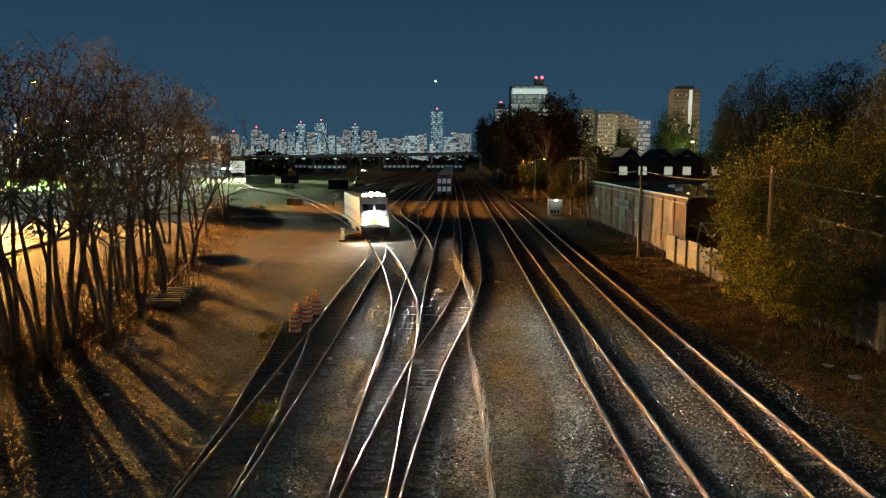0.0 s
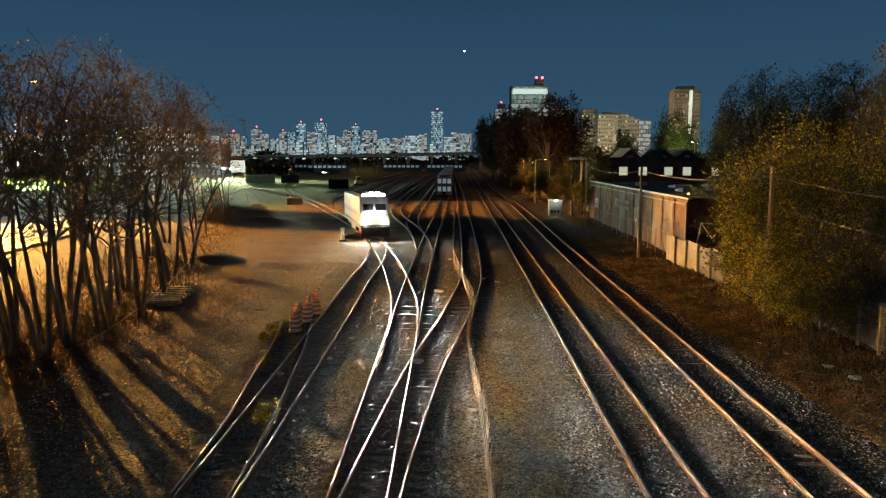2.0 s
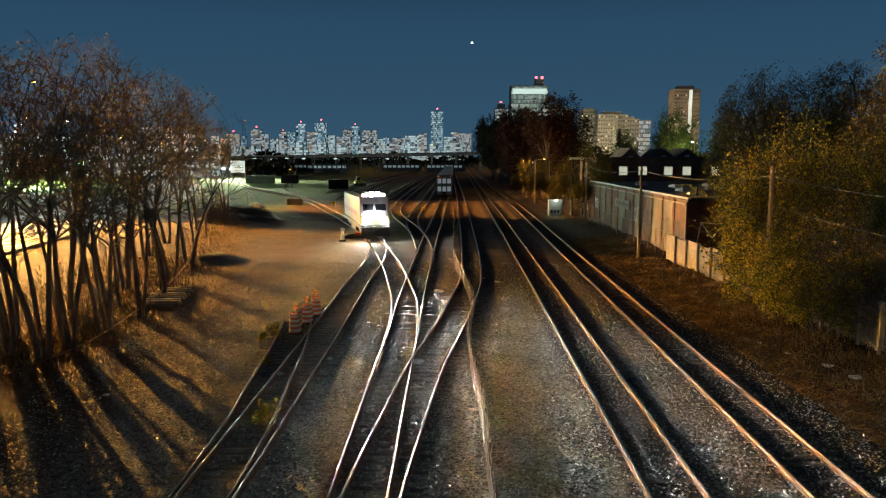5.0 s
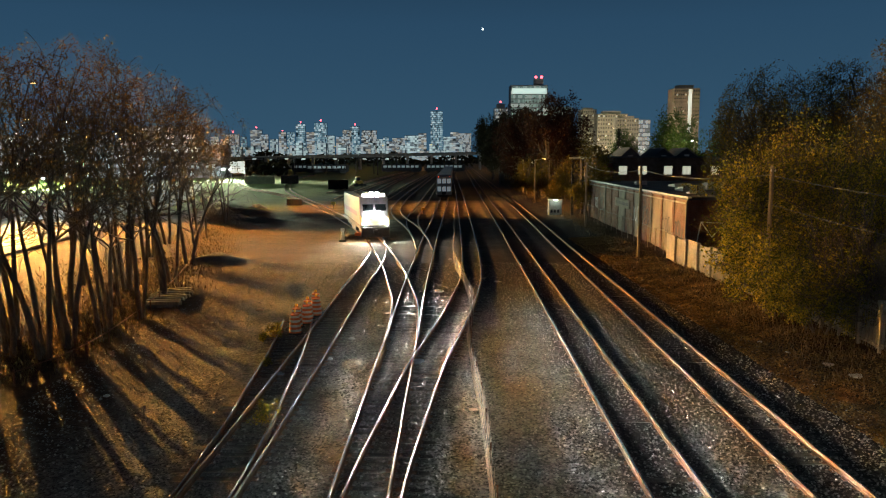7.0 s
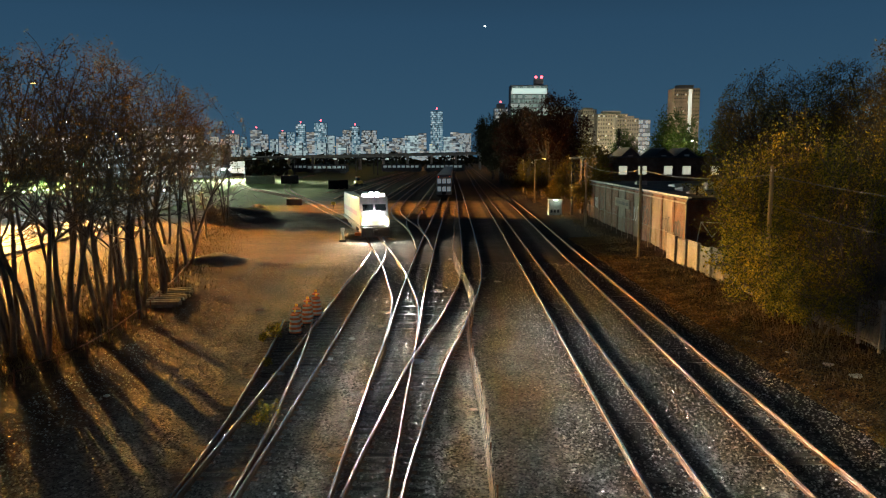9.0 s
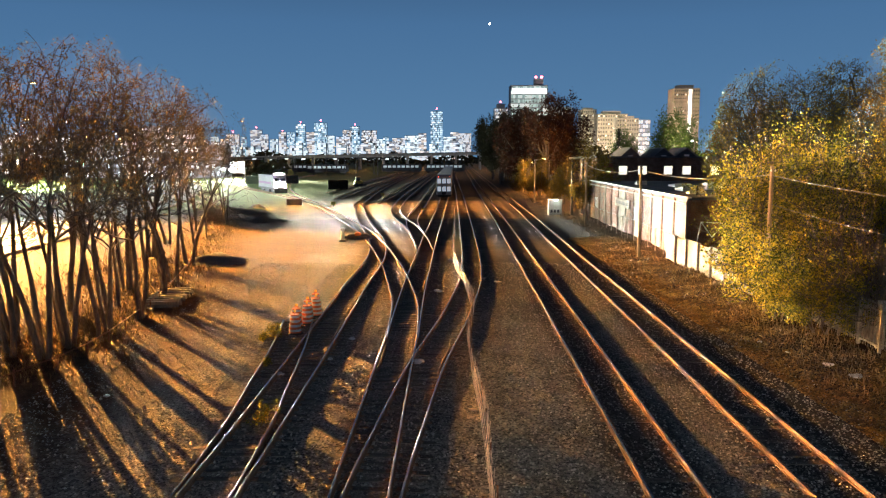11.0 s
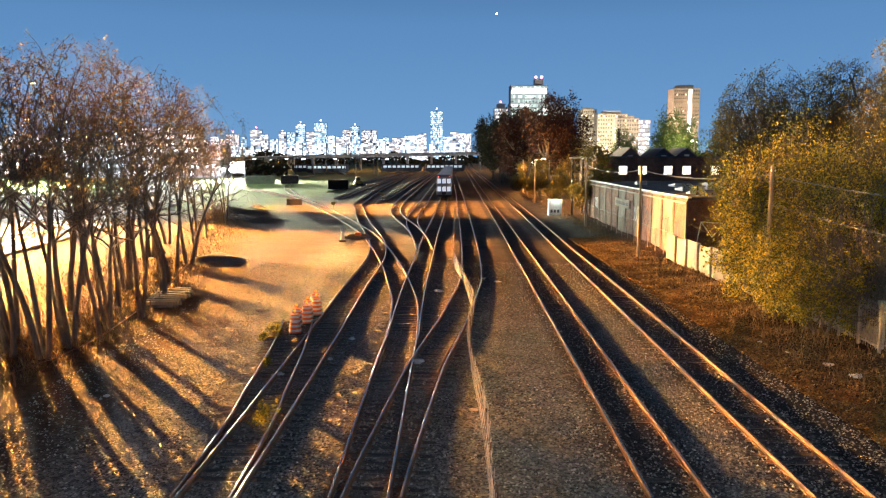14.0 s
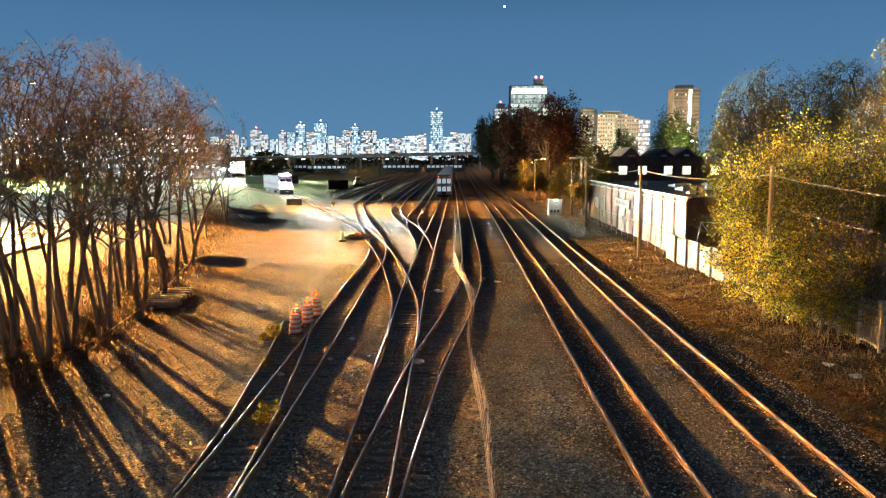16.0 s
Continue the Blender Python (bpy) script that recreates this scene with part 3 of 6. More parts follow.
# ---- low growth ----
def undergrowth(name, spots, label, material, tall, count, seed):
    """Thin stalks and blades, scattered over stretches of the plan."""
    r = random.Random(seed)
    v, f = [], []
    for _ in range(count):
        (x0, y0), (x1, y1), wide = r.choice(spots)
        t = r.random()
        x, y = x0 + (x1 - x0) * t + r.gauss(0, wide), y0 + (y1 - y0) * t + r.gauss(0, 0.6)
        z = relief(x, y) - 0.03
        h = tall * r.uniform(0.3, 1.2)
        a = r.uniform(0, 6.283)
        w = 0.012 + 0.01 * r.random()
        dx, dy = math.cos(a) * w, math.sin(a) * w
        bx, by = r.gauss(0, 0.3) * h, r.gauss(0, 0.3) * h
        k = len(v)
        v += [(x - dx, y - dy, z), (x + dx, y + dy, z), (x + bx * 0.4 + dx, y + by * 0.4 + dy, z + h * 0.6), (x + bx * 0.4 - dx, y + by * 0.4 - dy, z + h * 0.6), (x + bx, y + by, z + h)]
        f += [(k, k + 1, k + 2, k + 3), (k + 3, k + 2, k + 4)]
    ob = from_lists(name, v, f, material)
    return tagged(ob, label, "undergrowth", kind="stuff")


DRY = foliage("dry_stalks", [(0.0, (0.06, 0.04, 0.02)), (0.6, (0.14, 0.095, 0.045)), (1.0, (0.24, 0.17, 0.085))])
undergrowth("dry_weeds", [((-17.5, 27), (-18, 40), 1.3), ((-18, 40), (-21.5, 60), 1.5), ((-21.5, 60), (-30, 100), 1.8), ((-21, 30), (-26, 60), 2.2)],
            "dry orange weeds under the bare trees", DRY, 0.26, 14000, 3)
undergrowth("bank_weeds", [((16.0, 24), (16.6, 60), 0.9), ((17.5, 30), (18, 56), 0.7), ((17, 60), (18.5, 170), 0.9)],
            "dry weeds on the leafy bank", DRY, 0.28, 9000, 4)


def leaf_litter():
    r = random.Random(8)
    v, f = [], []
    for _ in range(60000):
        y = 18 + 60 * r.random() ** 1.4
        x = 13.3 + abs(r.gauss(0, 2.3))
        if x > 18.3:
            continue
        z = relief(x, y) + r.uniform(0.005, 0.06)
        s = r.uniform(0.035, 0.09)
        a = Vector((r.uniform(-1, 1), r.uniform(-1, 1), r.uniform(-0.4, 0.4))).normalized() * s
        b = Vector((-a.y, a.x, r.uniform(-0.5, 0.5) * s)) * 0.7
        c = Vector((x, y, z))
        k = len(v)
        v += [(c - a)[:], (c - b)[:], (c + a)[:], (c + b)[:]]
        f.append((k, k + 1, k + 2, k + 3))
    lit = foliage("fallen_leaves", [(0.0, (0.07, 0.038, 0.016)), (0.5, (0.17, 0.1, 0.035)), (1.0, (0.4, 0.27, 0.09))])
    tagged(from_lists("fallen_leaves", v, f, lit), "fallen yellow and brown leaves on the bank", "leaves", kind="stuff")


leaf_litter()


def gravel():
    """Loose ballast stones between the near tracks."""
    r = random.Random(12)
    v, f = [], []
    for _ in range(64000):
        y = 14 + 46 * r.random() ** 1.7
        x = r.uniform(-8.5, 14.4) if r.random() < 0.84 else r.uniform(-15, -8)
        z = relief(x, y) + 0.005
        s = r.uniform(0.018, 0.05) * (1.6 if r.random() < 0.02 else 1)
        k = len(v)
        a0 = r.uniform(0, 6.283)
        for j in range(4):
            a = a0 + j * 1.571 + r.uniform(-0.3, 0.3)
            v.append((x + math.cos(a) * s, y + math.sin(a) * s, z + r.uniform(-0.2, 0.3) * s))
        v.append((x + r.uniform(-0.4, 0.4) * s, y + r.uniform(-0.4, 0.4) * s, z + s * r.uniform(0.6, 1.1)))
        f += [(k, k + 1, k + 4), (k + 1, k + 2, k + 4), (k + 2, k + 3, k + 4), (k + 3, k, k + 4)]
    m, nodes, links, bsdf = shader("loose_ballast")
    geo = nodes.new("ShaderNodeNewGeometry").outputs["Random Per Island"]
    links.new(ramp_node(nodes, links, geo, [(0.0, (0.07, 0.064, 0.057)), (0.5, (0.25, 0.225, 0.2)), (0.9, (0.4, 0.37, 0.33)), (1.0, (0.58, 0.55, 0.5))]).outputs[0], bsdf.inputs["Base Color"])
    bsdf.inputs["Roughness"].default_value = 0.8
    tagged(from_lists("ballast_stones", v, f, m), "loose grey ballast stones between the tracks", "gravel", kind="stuff")


gravel()

# ---- works, walls and fences on the bank ----
def brick_material(name, base, mortar, w=0.2, h=0.067):
    m, nodes, links, bsdf = shader(name)
    tc = nodes.new("ShaderNodeTexCoord").outputs["Object"]
    sep = nodes.new("ShaderNodeSeparateXYZ")
    links.new(tc, sep.inputs[0])
    add = nodes.new("ShaderNodeMath")
    links.new(sep.outputs["X"], add.inputs[0])
    links.new(sep.outputs["Y"], add.inputs[1])
    com = nodes.new("ShaderNodeCombineXYZ")
    links.new(add.outputs[0], com.inputs[0])
    links.new(sep.outputs["Z"], com.inputs[1])
    b = nodes.new("ShaderNodeTexBrick")
    links.new(com.outputs[0], b.inputs["Vector"])
    b.inputs["Scale"].default_value = 1.0
    b.inputs["Brick Width"].default_value, b.inputs["Row Height"].default_value = w, h
    b.inputs["Mortar Size"].default_value = 0.008
    b.inputs["Color1"].default_value = (*base, 1)
    b.inputs["Color2"].default_value = (*[c * 0.6 for c in base], 1)
    b.inputs["Mortar"].default_value = (*mortar, 1)
    n = noise_node(nodes, links, tc, 0.7, 5)
    st = ramp_node(nodes, links, n.outputs["Fac"], [(0.3, (0.55, 0.52, 0.5)), (0.7, (1.15, 1.15, 1.15))]).outputs[0]
    links.new(mix_node(nodes, links, 1.0, b.outputs["Color"], st, "MULTIPLY"), bsdf.inputs["Base Color"])
    bsdf.inputs["Roughness"].default_value = 0.9
    bsdf.inputs["Specular IOR Level"].default_value = 0.2
    bump_to(nodes, links, bsdf, b.outputs["Fac"], 0.4, -0.006)
    return m


BRICK = brick_material("red_brown_brick", (0.22, 0.1, 0.065), (0.22, 0.19, 0.17))
DARKBRICK = brick_material("dark_brick", (0.2, 0.12, 0.09), (0.22, 0.2, 0.18))
PLASTER = glossless(surface("dirty_white_render", (0.115, 0.097, 0.083), (0.259, 0.227, 0.202), 0.5, 9, 0.9, 0, 0.25, 0.01, stain=(0.3, 0.24, 0.2), stretch=(1, 1, 0.45)))
ROOFING = glossless(surface("tar_roofing", (0.06, 0.065, 0.075), (0.14, 0.145, 0.155), 0.35, 7, 0.85, 0, 0.3, 0.02, stain=(0.2, 0.2, 0.21)))
COPING = glossless(surface("pale_metal_coping", (0.45, 0.45, 0.46), (0.68, 0.68, 0.69), 1, 15, 0.6, 0.1, 0.1))
INK = glossless(surface("black_spray_paint", (0.012, 0.012, 0.016), (0.04, 0.04, 0.05), 3, 20, 0.6, 0, 0))
SILVERINK = surface("pale_spray_paint", (0.45, 0.46, 0.5), (0.7, 0.7, 0.74), 3, 20, 0.6, 0, 0)
REDDOOR = surface("faded_red_paint", (0.12, 0.03, 0.025), (0.22, 0.06, 0.05), 2, 20, 0.6)
LITPANE = glow("lit_window_pane", (1.0, 0.93, 0.78), 2.4)
CABINETPAINT = surface("grey_white_cabinet_paint", (0.2, 0.2, 0.2), (0.34, 0.34, 0.34), 1, 15, 0.6)
WALLPANEL = glossless(surface("whitewashed_concrete", (0.216, 0.194, 0.173), (0.403, 0.374, 0.338), 0.6, 9, 0.9, 0, 0.25, 0.01, stain=(0.24, 0.2, 0.16), stretch=(1, 1, 0.5)))
RUST = surface("rusty_iron", (0.11, 0.05, 0.03), (0.26, 0.13, 0.075), 4, 30, 0.85, 0.2, 0.4, 0.004)


def stroke(bm, points, width, depth=0.006):
    """A sprayed line on a wall that faces -x, as raised flat bars (y along the wall, z up)."""
    for (y0, z0), (y1, z1) in zip(points, points[1:]):
        d = Vector((0, y1 - y0, z1 - z0))
        n = Vector((0, -d.z, d.y)).normalized() * width / 2
        e = d.normalized() * width * 0.3
        a, b = Vector((0, y0, z0)) - e, Vector((0, y1, z1)) + e
        vs = [bm.verts.new(q) for q in (a - n, b - n, b + n, a + n)]
        vo = [bm.verts.new(q.co + Vector((-depth, 0, 0))) for q in vs]
        bm.faces.new(vo)
        for i in range(4):
            bm.faces.new((vs[i], vs[(i + 1) % 4], vo[(i + 1) % 4], vo[i]))


def tag_bm(rnd, y, z, w, h, width):
    """A scrawl of round loops and bars with no letters in it."""
    bm = bmesh.new()
    n = max(3, int(w / (h * 0.55)))
    for i in range(n):
        cy, rx, rz = y + (i + 0.5) * w / n, w / n * 0.5, h * rnd.uniform(0.35, 0.5)
        cz = z + h / 2 + rnd.uniform(-0.08, 0.08) * h
        a0 = rnd.uniform(0, 6.28)
        span = rnd.uniform(3.6, 5.9)
        stroke(bm, [(cy + rx * math.cos(a0 + span * k / 9), cz + rz * math.sin(a0 + span * k / 9)) for k in range(10)], width)
        if rnd.random() < 0.6:
            stroke(bm, [(cy - rx * 0.5, cz - rz), (cy + rx * 0.3, cz + rz * 0.9)], width)
    return bm


def brick_works():
    X0, X1, Y0, Y1, TOP = 20.1, 36.0, 60.2, 104.0, 5.25
    skew = math.radians(-0.9)
    root = thing("brick_building", Matrix.Translation((X0, Y0, 0)) @ Matrix.Rotation(skew, 4, "Z"), "low brick works with painted bays, graffiti and a flat tar roof", "building")
    L, W = Y1 - Y0, X1 - X0
    part("wall", box(0, 0.35, 0, L, -0.3, TOP - 0.12), BRICK, root, "long brick wall along the railway")
    part("wall", box(0.35, W, 0, 0.35, -0.3, TOP - 0.12), BRICK, root, "bare red brick end wall")
    part("wall", box(W - 0.35, W, 0.35, L, -0.3, TOP - 0.12), BRICK, root)
    part("wall", box(0.35, W - 0.35, L - 0.35, L, -0.3, TOP - 0.12), BRICK, root)
    part("roof", box(-0.02, W + 0.02, -0.02, L + 0.02, TOP - 0.12, TOP + 0.02, 0.01), ROOFING, root, "flat tar roof with patches")
    part("coping", box(-0.12, 0.22, -0.12, L + 0.1, TOP + 0.021, TOP + 0.15, 0.015), COPING, root, "pale metal roof edge")
    part("coping", box(0.22, W + 0.1, -0.12, 0.22, TOP + 0.021, TOP + 0.15, 0.015), ROOFING, root, "dark roof edge")
    bay = 3.65
    n = int(L / bay)
    r = random.Random(4)
    for i in range(n + 1):
        y = i * bay
        part("pilaster", box(-0.14, -0.001, max(0, y - 0.24), min(L, y + 0.24), -0.3, TOP - 0.125, 0.012), BRICK if i % 3 else PLASTER, root)
        if i < n and y + bay < L:
            part("painted_bay", box(-0.06, -0.001, y + 0.244, y + bay - 0.244, 0.2, TOP - 0.5, 0.012), PLASTER if i in (1, 2, 4, 6) else BRICK, root, "stained whitewashed wall bay")
    part("ledge", box(-0.17, -0.0615, 0.3, L - 0.3, TOP - 0.46, TOP - 0.34, 0.01), CONCRETE, root)
    for (y, z, w, h, wd, mt) in ((1.0, 1.75, 2.4, 1.5, 0.17, INK), (4.6, 1.9, 2.6, 1.4, 0.07, INK), (11.8, 1.9, 3.1, 1.9, 0.11, INK), (15.6, 1.8, 2.8, 1.8, 0.12, SILVERINK),
                                 (17.8, 2.2, 2.0, 1.2, 0.07, INK), (33.5, 1.6, 3.0, 2.4, 0.16, INK), (37.4, 1.9, 2.4, 1.6, 0.1, SILVERINK)):
        g = tag_bm(r, y, z, w, h, wd)
        bmesh.ops.translate(g, verts=g.verts, vec=(-0.065, 0, 0))
        part("graffiti", g, mt, root, "sprayed scrawl on the wall")
    sign = part("sign_board", box(-0.3, -0.2, 19.2, 26.2, 3.0, 3.95, 0.015), PLASTER, root, "long white sign with faded dark lettering")
    y = 19.6
    while y < 25.6:
        w = r.uniform(0.22, 0.34)
        part("letter_bar", box(-0.307, -0.3005, y, y + w, 3.3, 3.66), INK, sign)
        y += w + r.choice((0.12, 0.12, 0.14, 0.42))
    for (x, yy, sx, sy, h) in ((4.5, 14, 2.2, 2.6, 0.45), (8.2, 17, 2.4, 1.6, 0.4), (6.5, 24, 1.8, 2.4, 0.4), (11.5, 27, 2.2, 2.2, 0.5), (3.6, 30, 1.2, 1.2, 0.5), (11, 10, 2.6, 2.0, 0.35), (3.2, 8, 1.5, 0.9, 0.25)):
        bm = bmesh.new()
        add_box(bm, x - sx / 2, x + sx / 2, yy - sy / 2, yy + sy / 2, TOP + 0.02, TOP + 0.02 + h)
        for v in bm.verts:
            if v.co.z > TOP + h * 0.5 and v.co.y > yy:
                v.co.z -= h * 0.55
        sk = part("roof_light", bm, COPING, root, "pale sloping skylight on the roof")
    for x, yy, z in ((2.3, 5, 0.9), (7.4, 12, 1.1), (9.5, 21, 0.8), (5.0, 35, 1.2)):
        part("vent_pipe", tube((x, yy, TOP), (x, yy, TOP + z), 0.09, 0.09, 10), BLACKSTEEL, root)
    # pipe frame and drain on the end wall
    part("drainpipe", tube((3.2, -0.09, 0.2), (3.2, -0.09, TOP - 0.2), 0.06, 0.06, 8), BLACKSTEEL, root)


def works_hall():
    root = thing("brick_hall", pose(22.6, 108, 0), "taller dark brick hall with a row of lit windows", "building")
    W, D, TOP = 19.0, 14.0, 8.5
    part("wall", box(0, W, 0, 0.4, -0.3, TOP), DARKBRICK, root, "dark brick front")
    part("wall", box(0, 0.4, 0.4, D, -0.3, TOP), DARKBRICK, root)
    part("wall", box(W - 0.4, W, 0.4, D, -0.3, TOP), DARKBRICK, root)
    part("wall", box(0.4, W - 0.4, D - 0.4, D, -0.3, TOP), DARKBRICK, root)
    part("roof", box(-0.25, W + 0.25, -0.3, D + 0.2, TOP + 0.002, TOP + 0.22, 0.02), ROOFING, root, "flat dark roof slab")
    for x in (3.7, 6.55, 10.3, 13.0, 17.2):
        w = part("window", box(x - 0.66, x + 0.66, -0.06, -0.002, 6.0, 7.35, 0.01), COPING, root, "window with light behind it")
        part("pane", box(x - 0.57, x - 0.03, -0.075, -0.062, 6.1, 7.26), LITPANE, w)
        part("pane", box(x + 0.03, x + 0.57, -0.075, -0.062, 6.1, 7.26), LITPANE, w)
    part("door", box(0.9, 2.2, -0.06, -0.002, 5.3, 7.7, 0.01), REDDOOR, root, "dark red loading door")
    part("beam", box(-4.4, -1.2, -1.6, -1.3, TOP - 0.2, TOP + 0.1, 0.02), COPING, root, "pale steel beam over the yard gate")
    for x in (-3.9, -2.4):
        part("post", box(x - 0.14, x + 0.14, -1.6, -1.32, -0.2, TOP - 0.202, 0.01), BLACKSTEEL, root)


def concrete_wall():
    root = thing("concrete_wall", pose(0, 0, 0), "stained white concrete panel wall by the railway", "wall")
    y, i = 31.6, 0
    while y < 59.5:
        x = 19.2 - (y - 33) * 0.027
        z = relief(x, y)
        part("post", box(x - 0.14, x + 0.14, y - 0.14, y + 0.14, z - 0.3, 2.44, 0.02), CONCRETE, root)
        part("panel", box(x - 0.055, x + 0.055, y + 0.144, y + 2.256, z - 0.2, 2.3 + 0.12 * (i % 2), 0.015), WALLPANEL, root, "weathered white panel")
        y += 2.4
        i += 1


PALEBAR = glossless(surface("weathered_fence_steel", (0.2, 0.17, 0.14), (0.42, 0.37, 0.31), 1.5, 20, 0.8, 0, 0.2, 0.004))


def palisade():
    root = thing("metal_fence", pose(0, 0, 0), "pale weathered upright bar fence in front of the wall", "fence")
    for k in range(8):
        y = 29.2 + k * 1.55
        x = 18.75 - (y - 30) * 0.03
        z = relief(x, y)
        part("post", box(x - 0.06, x + 0.06, y - 0.06, y + 0.06, z - 0.2, 2.45, 0.01), PALEBAR, root)
        part("rail", box(x - 0.025, x + 0.025, y + 0.064, y + 1.486, 2.1, 2.16), PALEBAR, root)
        part("rail", box(x - 0.025, x + 0.025, y + 0.064, y + 1.486, z + 0.3, z + 0.36), PALEBAR, root)
        for j in range(7):
            yy = y + 0.2 + j * 0.19
            part("bar", box(x - 0.045, x - 0.026, yy, yy + 0.018, z + 0.12, 2.3), PALEBAR, root)


def mesh_fence():
    root = thing("chain_link_fence", pose(0, 0, 0), "sagging chain link fence below the brick works", "fence")
    for k in range(18):
        y = 57.5 + k * 2.6
        x = 18.9 + (y - 57) * 0.012
        z = relief(x, y)
        part("post", tube((x, y, z - 0.2), (x, y, z + 2.1), 0.035, 0.035, 8), WOODPOLE, root)
        part("rail", tube((x, y, z + 2.0), (x, y + 2.6, z + 2.0), 0.022, 0.022, 6), WIRE, root)
        v, f = [], []
        for j in range(-6, 26):
            for s in (1, -1):
                a0 = y + j * 0.13 if s > 0 else y + (j + 14) * 0.13
                p0, p1 = Vector((x, a0, z + 0.1)), Vector((x, a0 + s * 1.85, z + 1.95))
                lo, hi = y, y + 2.6
                d = p1 - p0
                t0, t1 = sorted(((lo - p0.y) / d.y, (hi - p0.y) / d.y))
                t0, t1 = max(0, t0), min(1, t1)
                if t1 - t0 < 0.05:
                    continue
                a, b = p0 + d * t0, p0 + d * t1
                k0 = len(v)
                w = 0.006
                v += [(a.x, a.y - w, a.z), (a.x, a.y + w, a.z), (b.x, b.y + w, b.z), (b.x, b.y - w, b.z)]
                f.append((k0, k0 + 1, k0 + 2, k0 + 3))
        from_lists("mesh_panel", v, f, RUST, root, "rusty wire mesh")


def roof_frame():
    root = thing("pipe_frame", pose(19.6, 57.3, 0), "white pipe frame leaning behind the concrete wall", "frame")
    for a, b in (((0, 0, 0.2), (0.6, 0, 3.6)), ((0.6, 0, 3.6), (2.4, 0, 3.5)), ((2.4, 0, 3.5), (2.2, 0, 0.2)), ((0.6, 0, 3.6), (1.5, 0, 2.4)), ((1.5, 0, 2.4), (2.4, 0, 3.5))):
        part("pipe", tube(a, b, 0.035, 0.035, 8), COPING, root)


def gable_house(x, y, w, d, eave, ridge, label):
    root = thing("house", pose(x, y, 0), label, "house", "houses behind the works")
    bm = box(-w / 2, w / 2, -d / 2, d / 2, -0.3, eave)
    part("wall", bm, DARKBRICK, root)
    v = [(-w / 2, -d / 2, eave), (w / 2, -d / 2, eave), (0, -d / 2, ridge), (-w / 2, d / 2, eave), (w / 2, d / 2, eave), (0, d / 2, ridge)]
    from_lists("gable", v, [(0, 1, 2), (4, 3, 5), (0, 3, 4, 1)], ROOFING, root, "dark gable end")
    for s in (-1, 1):
        v = [(s * (w / 2 + 0.4), -d / 2 - 0.4, eave - 0.25), (s * (w / 2 + 0.4), d / 2 + 0.4, eave - 0.25), (0, d / 2 + 0.4, ridge + 0.16), (0, -d / 2 - 0.4, ridge + 0.16)]
        v += [(a, b, c + 0.14) for a, b, c in v]
        from_lists("roof_slope", v, [(0, 1, 2, 3), (4, 5, 6, 7), (0, 1, 5, 4), (1, 2, 6, 5), (2, 3, 7, 6), (3, 0, 4, 7)], ROOFING, root, "dark shingle roof slope")
    w1 = part("window", box(-0.5, 0.5, -d / 2 - 0.08, -d / 2 - 0.002, eave + 0.2, eave + 1.5), COPING, root)


brick_works()
works_hall()
concrete_wall()
palisade()
mesh_fence()
roof_frame()
gable_house(39.2, 160, 6.5, 10, 7.4, 10.3, "small house with a dark steep roof behind the brick hall")
gable_house(45.6, 158, 7.0, 10, 7.4, 10.2, "small house with a dark steep roof behind the brick hall")
gable_house(53.0, 166, 7.5, 10, 7.6, 10.3, "house with a dark roof behind the brick hall")


# ---- poles and wires ----
def utility_pole(x, y, h, arm, label):
    z = relief(x, y)
    root = thing("utility_pole", pose(x, y, z), label, "utility pole", "poles along the main line")
    part("pole", tube((0, 0, -0.4), (0, 0, h), 0.14, 0.1, 10), WOODPOLE, root)
    if arm:
        part("crossarm", box(-0.6, 0.6, -0.05, 0.05, h - 0.5, h - 0.4, 0.008), WOODPOLE, root)
    for k in (-1, 1):
        part("insulator", tube((0.1 * k, -0.12, h - 0.3), (0.1 * k, -0.12, h - 0.18), 0.035, 0.03, 8), COPING, root)
    return root


POLES = [(17.3, 38.8, 7.9), (16.55, 61.7, 7.7), (17.25, 88.7, 7.8), (22.4, 156.0, 7.6), (16.7, 134.0, 7.6), (18.8, 173.0, 7.7)]
for i, (x, y, h) in enumerate(POLES):
    utility_pole(x, y, h, False, "weathered wooden pole, broken off at the top" if i == 3 else "weathered wooden utility pole on the leafy bank")


def cable(a, b, sag, r=0.018):
    a, b = Vector(a), Vector(b)
    cv = bpy.data.curves.new("cable", "CURVE")
    cv.dimensions, cv.bevel_depth, cv.bevel_resolution = "3D", r, 1
    sp = cv.splines.new("POLY")
    n = 24
    sp.points.add(n)
    for i in range(n + 1):
        t = i / n
        p = a.lerp(b, t)
        sp.points[i].co = (p.x, p.y, p.z - sag * 4 * t * (1 - t), 1)
    cv.materials.append(WIRE)
    return tagged(new("cable", cv), "slack pale cable strung between the poles", "cable", "cables of the pole line")


cable((17.3, 38.8, 7.75), (16.55, 61.7, 7.6), 0.45, 0.025)
cable((16.55, 61.7, 7.6), (17.25, 88.7, 7.7), 0.5, 0.025)
cable((17.3, 38.8, 7.7), (21.0, 18.0, 6.8), 0.35, 0.022)
cable((17.3, 38.8, 6.2), (20.5, 20.0, 5.0), 0.3, 0.018)


